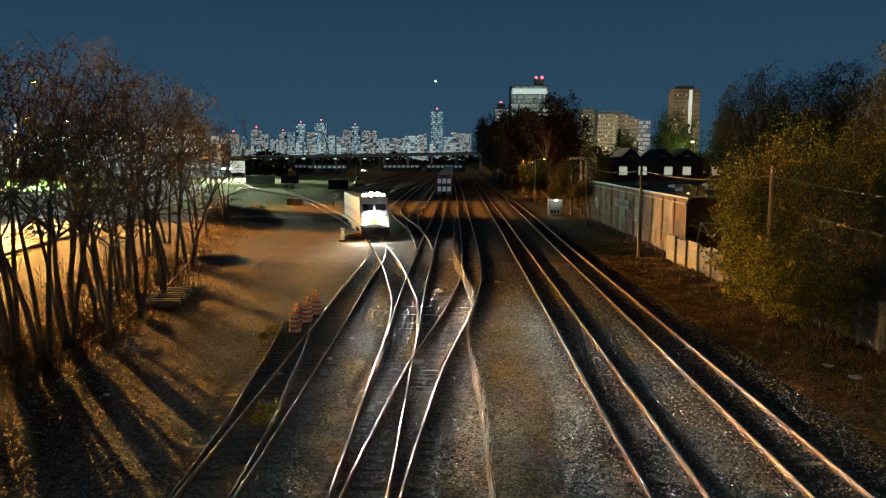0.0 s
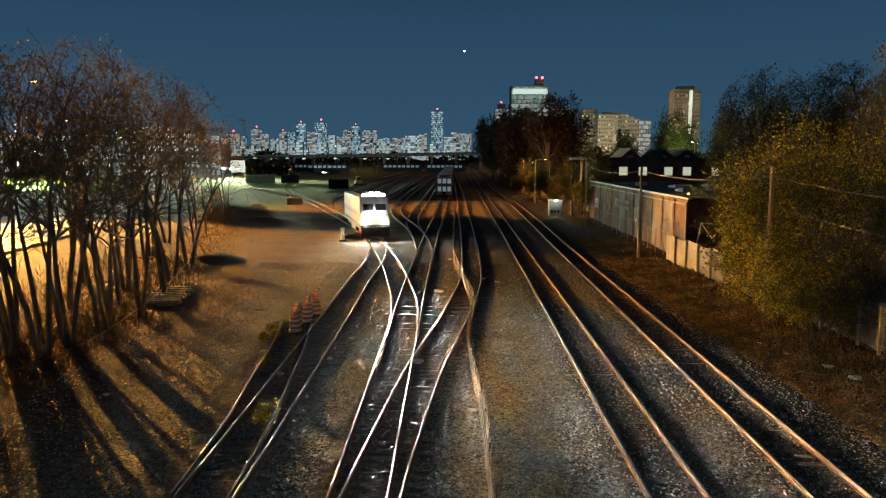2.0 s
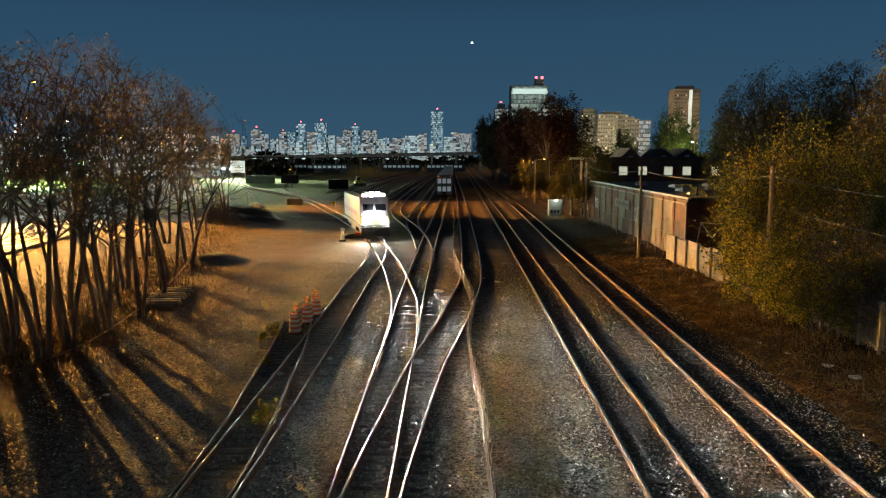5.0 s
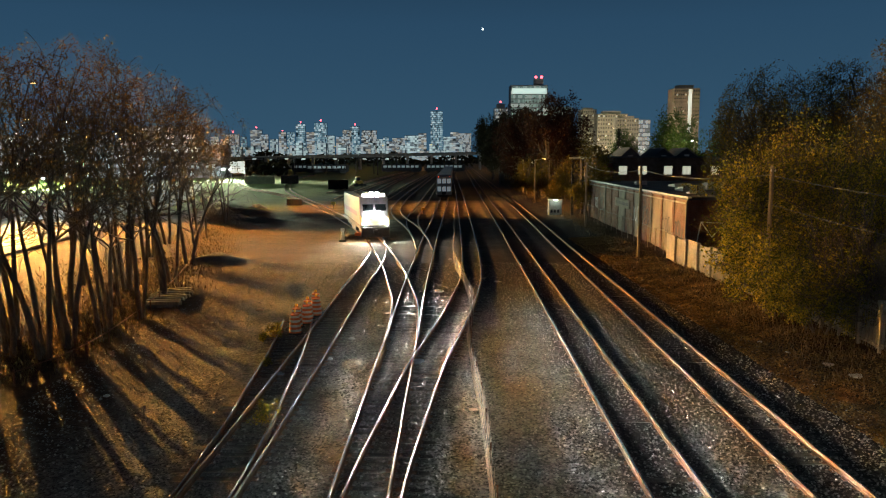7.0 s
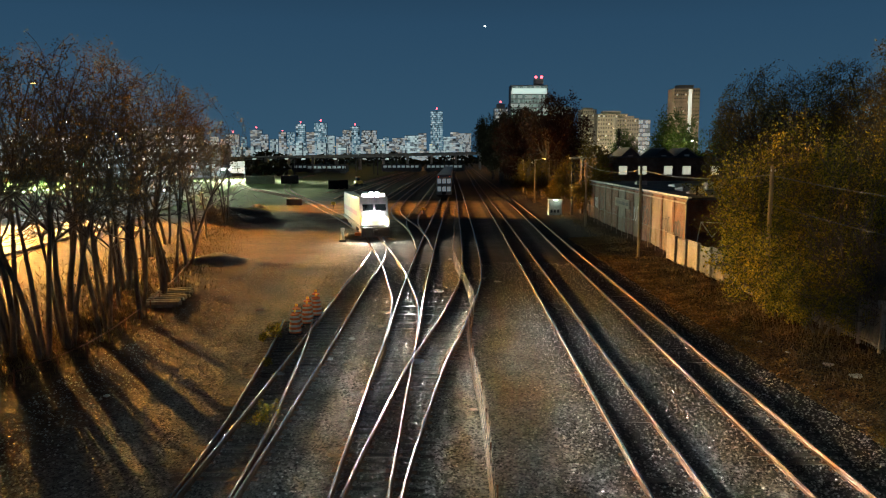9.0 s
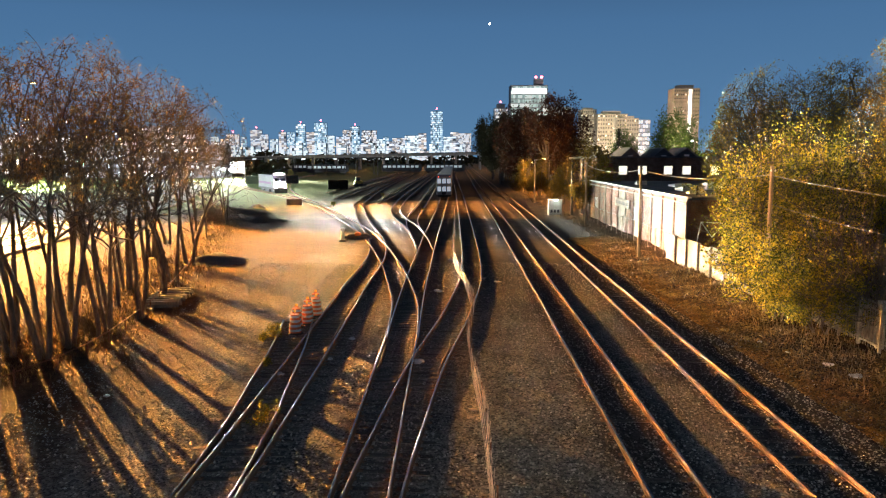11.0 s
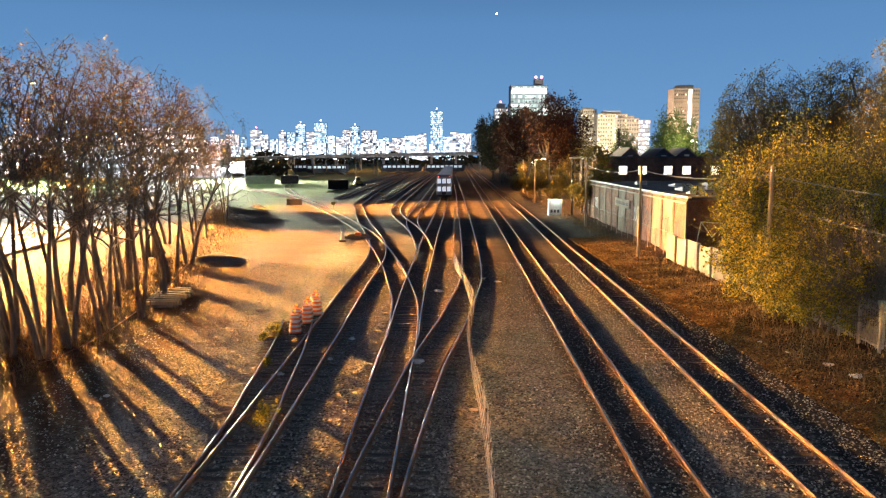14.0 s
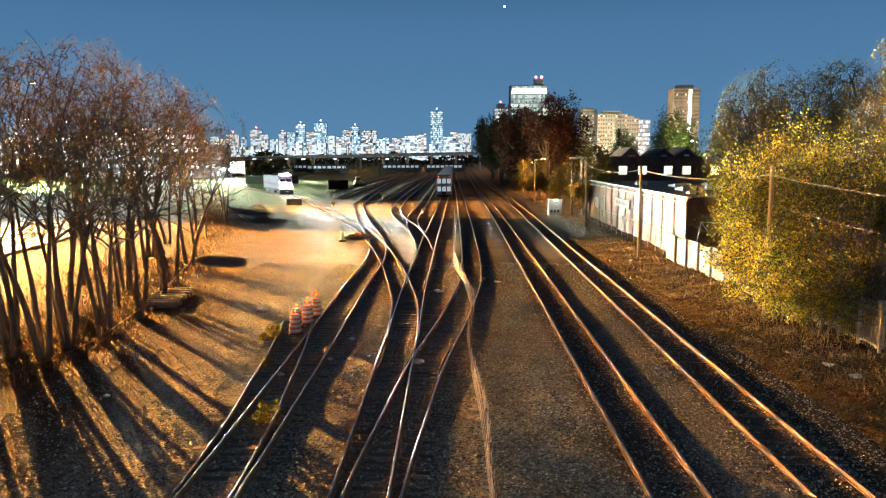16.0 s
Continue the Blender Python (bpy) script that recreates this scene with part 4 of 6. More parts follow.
def relay_cabinet():
    root = thing("relay_cabinet", pose(16.3, 107, 0.1), "white metal relay cabinet with graffiti under a small lamp", "cabinet")
    part("body", box(-0.95, 0.95, -0.6, 0.6, 0, 2.3, 0.03), CABINETPAINT, root)
    part("roof", box(-1.02, 1.02, -0.68, 0.68, 2.302, 2.4, 0.02), CONCRETE, root)
    part("door", box(-0.85, -0.03, -0.63, -0.602, 0.12, 2.15, 0.008), CABINETPAINT, root)
    part("door", box(0.03, 0.85, -0.63, -0.602, 0.12, 2.15, 0.008), CABINETPAINT, root)
    for x in (-0.55, -0.1, 0.4):
        part("graffiti", box(x - 0.16, x + 0.16, -0.64, -0.632, 0.5, 0.95), INK, root)
    part("lamp", box(-0.25, 0.25, -0.85, -0.69, 2.25, 2.35, 0.02), glow("cabinet_lamp_glass", (0.9, 1.0, 0.9), 60), root, "small bright lamp")


relay_cabinet()

# ---- trains ----
LOCOPAINT = surface("purple_grey_loco_paint", (0.1, 0.09, 0.11), (0.2, 0.19, 0.21), 1.0, 20, 0.4, 0.1, 0.1)
YELLOWPAINT = surface("yellow_nose_paint", (0.4, 0.25, 0.03), (0.6, 0.4, 0.05), 1.2, 20, 0.45)
GLASS = surface("dark_window_glass", (0.01, 0.012, 0.016), (0.025, 0.03, 0.035), 1, 10, 0.08, 0, 0)
COACHPAINT = surface("grey_coach_steel", (0.16, 0.165, 0.18), (0.28, 0.285, 0.3), 0.8, 18, 0.45, 0.35, 0.1, stain=(0.3, 0.27, 0.25))
WHEELSTEEL = surface("wheel_steel", (0.06, 0.05, 0.045), (0.16, 0.14, 0.12), 3, 20, 0.5, 0.7, 0.2)
HEADLIGHT = glow("headlight_lens", (1.0, 0.97, 0.93), 6500000)
DITCHLIGHT = glow("ditch_light_lens", (1.0, 0.97, 0.93), 9000)
LITBOARD = glow("lit_board_glass", (1.0, 0.97, 0.9), 20)
PURPLEBAND = surface("purple_band_paint", (0.12, 0.03, 0.12), (0.2, 0.06, 0.19), 1.2, 20, 0.45)
ENDGLASS = glow("faint_cool_window", (0.75, 0.85, 1.0), 0.8)
TAIL = glow("red_lens", (1.0, 0.06, 0.03), 14)


def truck(root, y):
    t = part("truck", box(-1.1, 1.1, y - 1.7, y + 1.7, 0.5, 0.85, 0.05), BLACKSTEEL, root, "black cast truck frame")
    for dy in (-1.15, 1.15):
        for x in (-0.75, 0.75):
            part("wheel", tube((x - 0.065, y + dy, 0.68), (x + 0.065, y + dy, 0.68), 0.5, 0.5, 20), WHEELSTEEL, t)
        part("axle", tube((-0.68, y + dy, 0.68), (0.68, y + dy, 0.68), 0.09, 0.09, 8), WHEELSTEEL, t)
    return t


def locomotive():
    root = thing("locomotive", pose(0, 0, 0), "grey diesel locomotive with blazing white headlights", "locomotive")
    part("underframe", box(-1.5, 1.5, -8.4, 8.4, 1.05, 1.45, 0.04), BLACKSTEEL, root)
    part("pilot", add_box(box(-1.45, 1.45, -8.75, -8.41, 0.3, 1.3, 0.05), -0.25, 0.25, -9.1, -8.76, 0.75, 1.05, 0.03), BLACKSTEEL, root, "black snowplough pilot with coupler")
    bm = box(-1.5, 1.5, -8.2, -5.2, 1.454, 4.35, 0.12)
    for v in bm.verts:
        if v.co.z > 2.6 and v.co.y < -7.4:
            v.co.y += (v.co.z - 2.6) * 0.45
    cab = part("cab", bm, LOCOPAINT, root, "sloped cab front")
    for x0, x1 in ((-1.2, -0.1), (0.1, 1.2)):
        bm = box(x0, x1, -7.98, -7.9, 2.95, 3.6)
        for v in bm.verts:
            v.co.y += (v.co.z - 2.6) * 0.45 - 0.26
        part("windscreen", bm, GLASS, cab)
    part("nose_band", box(-1.3, 1.3, -8.23, -8.204, 1.6, 2.3, 0.01), YELLOWPAINT, cab, "yellow warning band")
    part("hood", box(-1.45, 1.45, -5.196, 8.2, 1.454, 4.2, 0.1), LOCOPAINT, root, "long engine hood")
    part("side_band", box(-1.456, -1.4505, -5.0, 8.0, 2.2, 2.7), PURPLEBAND, root)
    part("side_band", box(1.4505, 1.456, -5.0, 8.0, 2.2, 2.7), PURPLEBAND, root)
    for y in (-2, 0.5, 3, 5.5):
        part("roof_fan", tube((0, y, 4.19), (0, y, 4.36), 0.6, 0.55, 20), BLACKSTEEL, root)
    part("fuel_tank", box(-1.25, 1.25, -2.2, 2.2, 0.35, 1.04, 0.12), BLACKSTEEL, root)
    bm = box(-0.62, 0.62, -6.9, -6.2, 4.1, 4.85, 0.05)
    lamp = part("headlight_box", bm, LOCOPAINT, root, "roof headlight housing")
    for x in (-0.31, 0.31):
        bm = bmesh.new()
        add_tube(bm, (x, -8.1, 4.649), (x, -6.9, 4.48), 0.2, 0.2, 24, caps=False)
        add_tube(bm, (x, -8.1, 4.649), (x, -6.9, 4.48), 0.23, 0.23, 24, caps=False)
        part("hood", bm, BLACKSTEEL, lamp, "deep black lamp hood")
        part("headlight", tube((x, -6.98, 4.486), (x, -6.905, 4.481), 0.19, 0.19, 24), HEADLIGHT, lamp, "blazing white headlight")
    for x in (-1.05, 1.05):
        part("ditch_light", tube((x, -8.5, 1.75), (x, -8.42, 1.75), 0.09, 0.14, 16), DITCHLIGHT, root, "bright ditch light")
    # extra lamps added to whiten the front, in place of headlight glare
    for x in (-0.22, 0.22):
        part("nose_fill_light", tube((x, -8.36, 2.5), (x, -8.232, 2.5), 0.09, 0.15, 16), DITCHLIGHT, root, "nose lamp added to whiten the front")
    for s in (-1, 1):
        part("number_board", box(s * 0.95 - 0.25, s * 0.95 + 0.25, -7.45, -7.2, 4.36, 4.66, 0.02), LITBOARD, root, "lit number board")
        part("handrail", tube((s * 1.48, -8.3, 1.5), (s * 1.48, -8.3, 2.5), 0.025, 0.025, 8), YELLOWPAINT, root)
        part("horn", tube((s * 0.4, -6.4, 4.45), (s * 0.4, -6.9, 4.5), 0.03, 0.09, 8), BLACKSTEEL, root)
    truck(root, -5.6)
    truck(root, 5.6)
    return root


LOCO = locomotive()


def bilevel_coach(y0, x0, turn):
    root = thing("double_deck_coach", Matrix.Translation((x0, y0, 0.0)) @ Matrix.Rotation(turn, 4, "Z"), "parked grey double-deck coach with dark windows", "railway coach", "parked coaches")
    part("body", box(-1.52, 1.52, 0, 25.4, 0.9, 4.85, 0.12), COACHPAINT, root, "stained steel coach body")
    part("roof", box(-1.4, 1.4, 0.1, 25.3, 4.852, 5.0, 0.06), COACHPAINT, root)
    part("underframe", box(-1.4, 1.4, 0.3, 25.1, 0.55, 0.898, 0.04), BLACKSTEEL, root)
    part("band", box(-1.53, -1.5215, 0.3, 25.0, 2.72, 3.0), PURPLEBAND, root)
    part("band", box(1.5215, 1.53, 0.3, 25.0, 2.72, 3.0), PURPLEBAND, root)
    for z in (1.75, 3.35):
        for i in range(9):
            y = 2.6 + i * 2.4
            for s in (-1, 1):
                a, b = sorted((s * 1.532, s * 1.5225))
                part("window", box(a, b, y, y + 1.7, z, z + 0.8), GLASS, root)
        for x in (-0.98, 0.0, 0.98):
            part("end_window", box(x - 0.34, x + 0.34, -0.012, -0.001, z - 0.1, z + 0.85), ENDGLASS, root, "faintly lit end window")
    part("end_door", box(-0.42, 0.42, -0.05, -0.0125, 1.0, 1.6, 0.01), BLACKSTEEL, root)
    for x in (-1.15, 1.15):
        part("tail_light", tube((x, -0.06, 4.6), (x, -0.01, 4.6), 0.06, 0.06, 10), TAIL, root)
    part("coupler", box(-0.2, 0.2, -0.5, -0.001, 0.75, 1.0, 0.03), BLACKSTEEL, root)
    truck(root, 4.0)
    truck(root, 21.4)


for k in range(5):
    y = 149.5 + k * 26.2
    bilevel_coach(y, 0.2 + (y - 149) * 0.0157, math.radians(-0.9))


# ---- slatted fence between the tracks ----
FENCEWOOD = glossless(surface("pale_orange_slats", (0.52, 0.4, 0.32), (0.74, 0.62, 0.53), 2, 25, 0.85, 0, 0.2, 0.004, vary=0.25))


def slat_fence():
    root = thing("slat_fence", pose(0, 0, 0), "wavering orange slat fence between the tracks", "fence")
    line = [(1.2, 11), (1.22, 17.9), (1.26, 23.7), (1.17, 28.9), (1.27, 34.5), (1.62, 39.5), (1.6, 44.3), (1.38, 50.4), (0.88, 58.4), (0.97, 69.4), (1.43, 92), (1.8, 116)]
    r = random.Random(21)
    slat = bpy.data.meshes.new("slat")
    bm = box(-0.006, 0.006, -0.018, 0.018, 0, 1.08)
    bm.to_mesh(slat)
    bm.free()
    slat.materials.append(FENCEWOOD)
    far_v, far_f, count = [], [], 0
    for q, t in spline(line, 0.115):
        ang = math.atan2(-t.x, t.y)
        z = relief(q.x, q.y) - 0.03
        lean = r.gauss(0, 0.035) + 0.1 * math.sin(q.y * 0.35)
        m = Matrix.Translation((q.x, q.y, z)) @ Matrix.Rotation(ang, 4, "Z") @ Matrix.Rotation(lean, 4, "Y") @ Matrix.Rotation(r.gauss(0, 0.03), 4, "X")
        if q.y > 14 and count < 300:
            o = new("slat", slat)
            o.parent = root
            o.matrix_basis = m
            count += 1
        else:
            k = len(far_v)
            for x in (-0.006, 0.006):
                for y, zz in ((-0.018, 0), (0.018, 0), (0.018, 1.08), (-0.018, 1.08)):
                    far_v.append((m @ Vector((x, y, zz)))[:])
            far_f += [(k, k + 1, k + 2, k + 3), (k + 4, k + 7, k + 6, k + 5), (k + 3, k + 2, k + 6, k + 7)]
    tagged(from_lists("slats", far_v, far_f, FENCEWOOD, root), kind="stuff")
    for i, (q, t) in enumerate(spline(line, 2.6)):
        z = relief(q.x, q.y)
        part("post", tube((q.x + 0.05, q.y, z - 0.3), (q.x + 0.05, q.y, z + 1.15), 0.025, 0.025, 8), RUST, root)
    for h in (0.2, 0.55, 0.95):
        v, f = [], []
        for q, t in spline(line, 0.8):
            z = relief(q.x, q.y) + h
            k = len(v)
            v += [(q.x - 0.012, q.y, z), (q.x - 0.012, q.y, z + 0.012), (q.x + 0.012, q.y, z + 0.012), (q.x + 0.012, q.y, z)]
            if k:
                f += [(k - 4 + j, k - 4 + (j + 1) % 4, k + (j + 1) % 4, k + j) for j in range(4)]
        from_lists("wire", v, f, WIRE, root)


slat_fence()

# ---- traffic drums and small things in the yard ----
DRUM = surface("orange_plastic", (0.55, 0.12, 0.02), (0.8, 0.2, 0.035), 3, 25, 0.5, 0, 0.1)
BAND = surface("white_reflective_band", (0.6, 0.6, 0.58), (0.85, 0.85, 0.83), 3, 30, 0.4, 0, 0)
RUBBER = surface("black_rubber", (0.012, 0.012, 0.012), (0.03, 0.03, 0.03), 4, 30, 0.8)
AMBER = glow("amber_lens", (1.0, 0.5, 0.06), 0.8)


def drum():
    root = thing("traffic_barrel", pose(0, 0, 0), "orange and white striped traffic barrel at the track end", "traffic barrel", "barrels at the track end")
    part("base", tube((0, 0, 0), (0, 0, 0.07), 0.4, 0.36, 20), RUBBER, root, "black rubber base")
    bm = bmesh.new()
    for z0, z1, r0, r1 in ((0.07, 0.3, 0.3, 0.29), (0.3, 0.53, 0.275, 0.265), (0.53, 0.76, 0.25, 0.242), (0.76, 0.98, 0.23, 0.215)):
        add_tube(bm, (0, 0, z0), (0, 0, z1), r0, r1, 20)
    part("body", bm, DRUM, root, "orange plastic body")
    for z, r in ((0.14, 0.3), (0.37, 0.277), (0.6, 0.253), (0.82, 0.232)):
        part("stripe", tube((0, 0, z), (0, 0, z + 0.11), r + 0.001, r - 0.003, 20), BAND, root, "white reflective stripe")
    part("handle", add_box(box(-0.1, 0.1, -0.02, 0.02, 1.04, 1.08, 0.01), -0.1, -0.06, -0.02, 0.02, 0.97, 1.045), DRUM, root)
    lamp = part("warning_light", box(-0.06, 0.06, -0.035, 0.035, 1.082, 1.2, 0.015), AMBER, root, "amber warning light")
    return root


first = drum()
DRUMS = [(-7.3, 35.5), (-7.5, 36.9), (-7.12, 37.7), (-7.3, 38.9), (-6.95, 39.6), (-7.2, 40.9)]
rnd = random.Random(3)
for i, (x, y) in enumerate(DRUMS):
    m = Matrix.Translation((x, y, relief(x, y) + 0.02)) @ Matrix.Rotation(rnd.uniform(0, 6), 4, "Z")
    if i:
        copy_thing(first, m)
    else:
        first.matrix_basis = m


def mound(x, y, rx, ry, h, seed, label, material):
    r = random.Random(seed)
    off = Vector((seed * 3.1, seed * 1.7, 0))
    n, k = 30, 12
    v, f = [], []
    for j in range(k + 1):
        for i in range(n):
            a, t = 6.28318 * i / n, j / k
            e = 1 + 0.25 * noise.noise(Vector((math.cos(a) * 1.5, math.sin(a) * 1.5, seed)))
            px, py = math.cos(a) * rx * t * e, math.sin(a) * ry * t * e
            hh = h * (0.5 + 0.5 * math.cos(math.pi * t)) * (1 + 0.5 * noise.noise(Vector((px, py, 0)) * 0.7 + off)) - 0.12 * (t > 0.95)
            v.append((px, py, hh + 0.05 * noise.noise(Vector((px, py, 0)) * 3 + off)))
    for j in range(k):
        for i in range(n):
            f.append((j * n + i, j * n + (i + 1) % n, (j + 1) * n + (i + 1) % n, (j + 1) * n + i))
    ob = from_lists("dirt_mound", v, f, material, smooth=True)
    ob.matrix_basis = pose(x, y, relief(x, y) - 0.03)
    return tagged(ob, label, "mound", "mounds in the dirt lot")


SOIL = glossless(surface("heaped_soil", (0.06, 0.047, 0.034), (0.14, 0.11, 0.08), 1.5, 12, 0.95, 0, 0.9, 0.05))
GRAVELPILE = glossless(surface("heaped_grey_gravel", (0.09, 0.085, 0.08), (0.2, 0.19, 0.18), 1.5, 14, 0.95, 0, 0.9, 0.05))
mound(-19.0, 60.5, 3.4, 3.2, 0.75, 1, "low heap of grey gravel on the dirt lot", GRAVELPILE)
mound(-25.5, 99.0, 5.4, 3.0, 0.5, 2, "heap of soil with branches at the lot edge", SOIL)
mound(-32.5, 112.0, 6.5, 4.0, 0.6, 3, "low heap of soil beside the trees", SOIL)
mound(-31, 122.0, 1.6, 1.4, 0.8, 4, "small dark heap in the grass", GRAVELPILE)


def brushwood():
    r = random.Random(14)
    root = thing("fallen_branches", pose(-27.5, 92, 0.1), "tangle of fallen bare branches on the soil heap", "branches")
    for k in range(15):
        v, f, tips = [], [], []
        p = Vector((r.uniform(-4.5, 0.5), r.uniform(-2, 2), 0.1))
        limb(r, v, f, p, Vector((r.uniform(0.1, 1), r.uniform(-0.4, 0.6), r.uniform(0.2, 0.7))), r.uniform(1.8, 3.2), 0.09, 1, 4, tips, (0, 5, 4, 3), -0.1, 0.22, (5, 5, 4, 3, 3))
        from_lists("branch", v, f, BARK, root, "", True)


brushwood()


def concrete_block(x, y, sx, sy, sz, turn, label, material=CONCRETE):
    ob = mesh_object("concrete_block", box(-sx / 2, sx / 2, -sy / 2, sy / 2, 0, sz, 0.06), material)
    ob.matrix_basis = pose(x, y, relief(x, y) - 0.04, 0, 0, turn)
    return tagged(ob, label, "block")


concrete_block(-26.6, 131.5, 2.7, 1.0, 1.2, 8, "pale concrete barrier block beside the curving track", PLASTER)


def switch_stand():
    root = thing("switch_stand", pose(-10.3, 75, 0), "white switch stand with a small target", "switch stand")
    part("base", box(-0.35, 0.35, -0.2, 0.2, -0.05, 0.18, 0.02), BLACKSTEEL, root)
    part("body", tube((0, 0, 0.18), (0, 0, 1.05), 0.24, 0.12, 12), BAND, root, "white tapered housing")
    part("target", box(-0.2, 0.2, -0.02, 0.02, 1.06, 1.4, 0.01), BAND, root)
    part("lever", tube((0.1, 0, 0.4), (0.65, 0, 0.75), 0.03, 0.03, 8), BLACKSTEEL, root)


switch_stand()


def debris():
    r = random.Random(31)
    root = thing("scrap_pile", pose(-9.0, 78.5, 0), "pile of old ties and orange scrap by the track", "scrap pile")
    for k in range(7):
        a = r.uniform(-0.5, 0.5)
        bm = box(-1.1, 1.1, -0.11, 0.11, 0, 0.17, 0.015)
        o = part("old_tie", bm, TIE, root)
        o.matrix_basis = pose(r.uniform(-0.5, 0.6), r.uniform(-1.2, 1.2), 0.17 * (k // 3), 0, 0, math.degrees(a))
    part("orange_box", box(-0.35, 0.3, -1.2, -0.8, 0.36, 0.7, 0.03), DRUM, root)


debris()


def plank_stack():
    r = random.Random(17)
    root = thing("tie_stack", pose(-16.7, 44.0, relief(-16.7, 44.0), 0, 0, 8), "stack of old timber ties at the edge of the lot", "timber stack")
    for k in range(8):
        for lay in range(2):
            o = part("timber", box(-1.0, 1.0, -0.12, 0.12, 0, 0.18, 0.012), WOODPOLE if (k + lay) % 3 else TIE, root)
            o.matrix_basis = pose(r.uniform(-0.12, 0.12), -2.2 + k * 0.62, 0.185 * lay, 0, 0, r.uniform(-5, 5))


plank_stack()


def weed(x, y, h, seed, label):
    r = random.Random(seed)
    root = thing("weed", pose(x, y, relief(x, y)), label, "plant", "weeds in the yard")
    v, f, tips = [], [], []
    for s in range(4):
        a = r.uniform(0, 6.28)
        limb(r, v, f, Vector((0, 0, -0.05)), Vector((math.cos(a) * 0.4, math.sin(a) * 0.4, 1)), h * 0.55, 0.012, 2, 4, tips, (0, 0, 4, 3), 0.2, 0.2, (4, 4, 4, 3, 3))
    from_lists("stem", v, f, TWIG, root)
    lv, lf = leaf_quads(r, tips, 4, 0.05, 0.05)
    from_lists("leaves", lv, lf, YELLOW_LEAF, root, "small yellow leaves")


def puddle(x, y, rx, ry, seed):
    v = [(0, 0, 0)]
    for i in range(28):
        a = 6.28318 * i / 28
        e = 1 + 0.35 * noise.noise(Vector((math.cos(a) * 1.3, math.sin(a) * 1.3, seed)))
        v.append((math.cos(a) * rx * e, math.sin(a) * ry * e, 0))
    f = [(0, i + 1, (i + 1) % 28 + 1) for i in range(28)]
    m, nodes, links, bsdf = shader("still_water")
    bsdf.inputs["Base Color"].default_value = (0.02, 0.02, 0.02, 1)
    bsdf.inputs["Roughness"].default_value = 0.04
    ob = from_lists("puddle", v, f, m)
    ob.matrix_basis = pose(x, y, max(relief(x + a * rx, y + b * ry) for a in (-0.9, 0, 0.9) for b in (-0.9, 0, 0.9)) + 0.006)
    tagged(ob, "shallow puddle on the dirt lot reflecting the sky", "puddle", "puddles on the dirt lot")


def litter():
    r = random.Random(44)
    spots = [(-3.2, 37), (-1.1, 30.5), (-4.4, 34.5), (1.05, 24.5), (-4.9, 31), (-0.3, 47), (2.9, 52), (-6.6, 28.6), (15.2, 31.5), (15.9, 29.5), (14.8, 33.5),
             (16.1, 27.8), (-10.4, 41), (-12.3, 26), (3.8, 50.6), (-2.9, 26.5), (0.6, 62)]
    for i, (x, y) in enumerate(spots):
        s = r.uniform(0.1, 0.26)
        bm = bmesh.new()
        bmesh.ops.create_icosphere(bm, subdivisions=2, radius=s)
        for v in bm.verts:
            v.co = Vector((v.co.x * 1.3, v.co.y, v.co.z * 0.45)) * (1 + 0.5 * noise.noise(v.co * 6 + Vector((i, 0, 0))))
        ob = mesh_object("litter", bm, BAND if i % 3 else FENCEWOOD)
        ob.matrix_basis = pose(x, y, relief(x, y) + 0.02, 0, 0, r.uniform(0, 180))
        tagged(ob, "crumpled pale scrap lying on the ballast" if i % 3 else "orange scrap lying on the ballast", "litter", "litter in the yard")


litter()


def marker(x, y, h, label):
    root = thing("marker_post", pose(x, y, relief(x, y)), label, "marker post", "marker posts in the yard")
    part("post", tube((0, 0, -0.1), (0, 0, h * 0.6), 0.05, 0.05, 8), BLACKSTEEL, root)
    part("board", box(-0.35, 0.35, -0.03, 0.03, h * 0.6 + 0.002, h, 0.01), YELLOWPAINT, root, "yellow board")


marker(-12.0, 146, 1.5, "low yellow marker beside the yard tracks")
marker(-18.2, 122, 1.2, "low yellow marker beside the curving track")
marker(-3.0, 112, 0.9, "low yellow marker beside the yard tracks")
weed(-5.9, 23.2, 0.85, 1, "small yellow weed between the rails")
weed(-8.25, 34.8, 0.8, 2, "yellow weed beside the traffic barrels")
weed(-8.5, 33.9, 0.5, 3, "yellow weed beside the traffic barrels")
weed(-7.4, 30.0, 0.4, 4, "small weed beside the old track")


def pipe_rail():
    root = thing("guard_rail", pose(0, 0, 0), "low rusty pipe rail along the foot of the trees", "guard rail")
    line = [(-17.0, 22), (-16.2, 26), (-15.6, 30.5), (-16.2, 38), (-17.5, 46), (-19.6, 56), (-22, 66)]
    pts = spline(line, 2.4)
    for (q, t), (q2, t2) in zip(pts, pts[1:]):
        z, z2 = relief(q.x, q.y) + 0.55, relief(q2.x, q2.y) + 0.55
        part("pipe", tube((q.x, q.y, z), (q2.x, q2.y, z2), 0.03, 0.03, 8), RUST, root)
        part("post", tube((q.x, q.y, z - 0.8), (q.x, q.y, z + 0.1), 0.04, 0.04, 8), RUST, root)


pipe_rail()


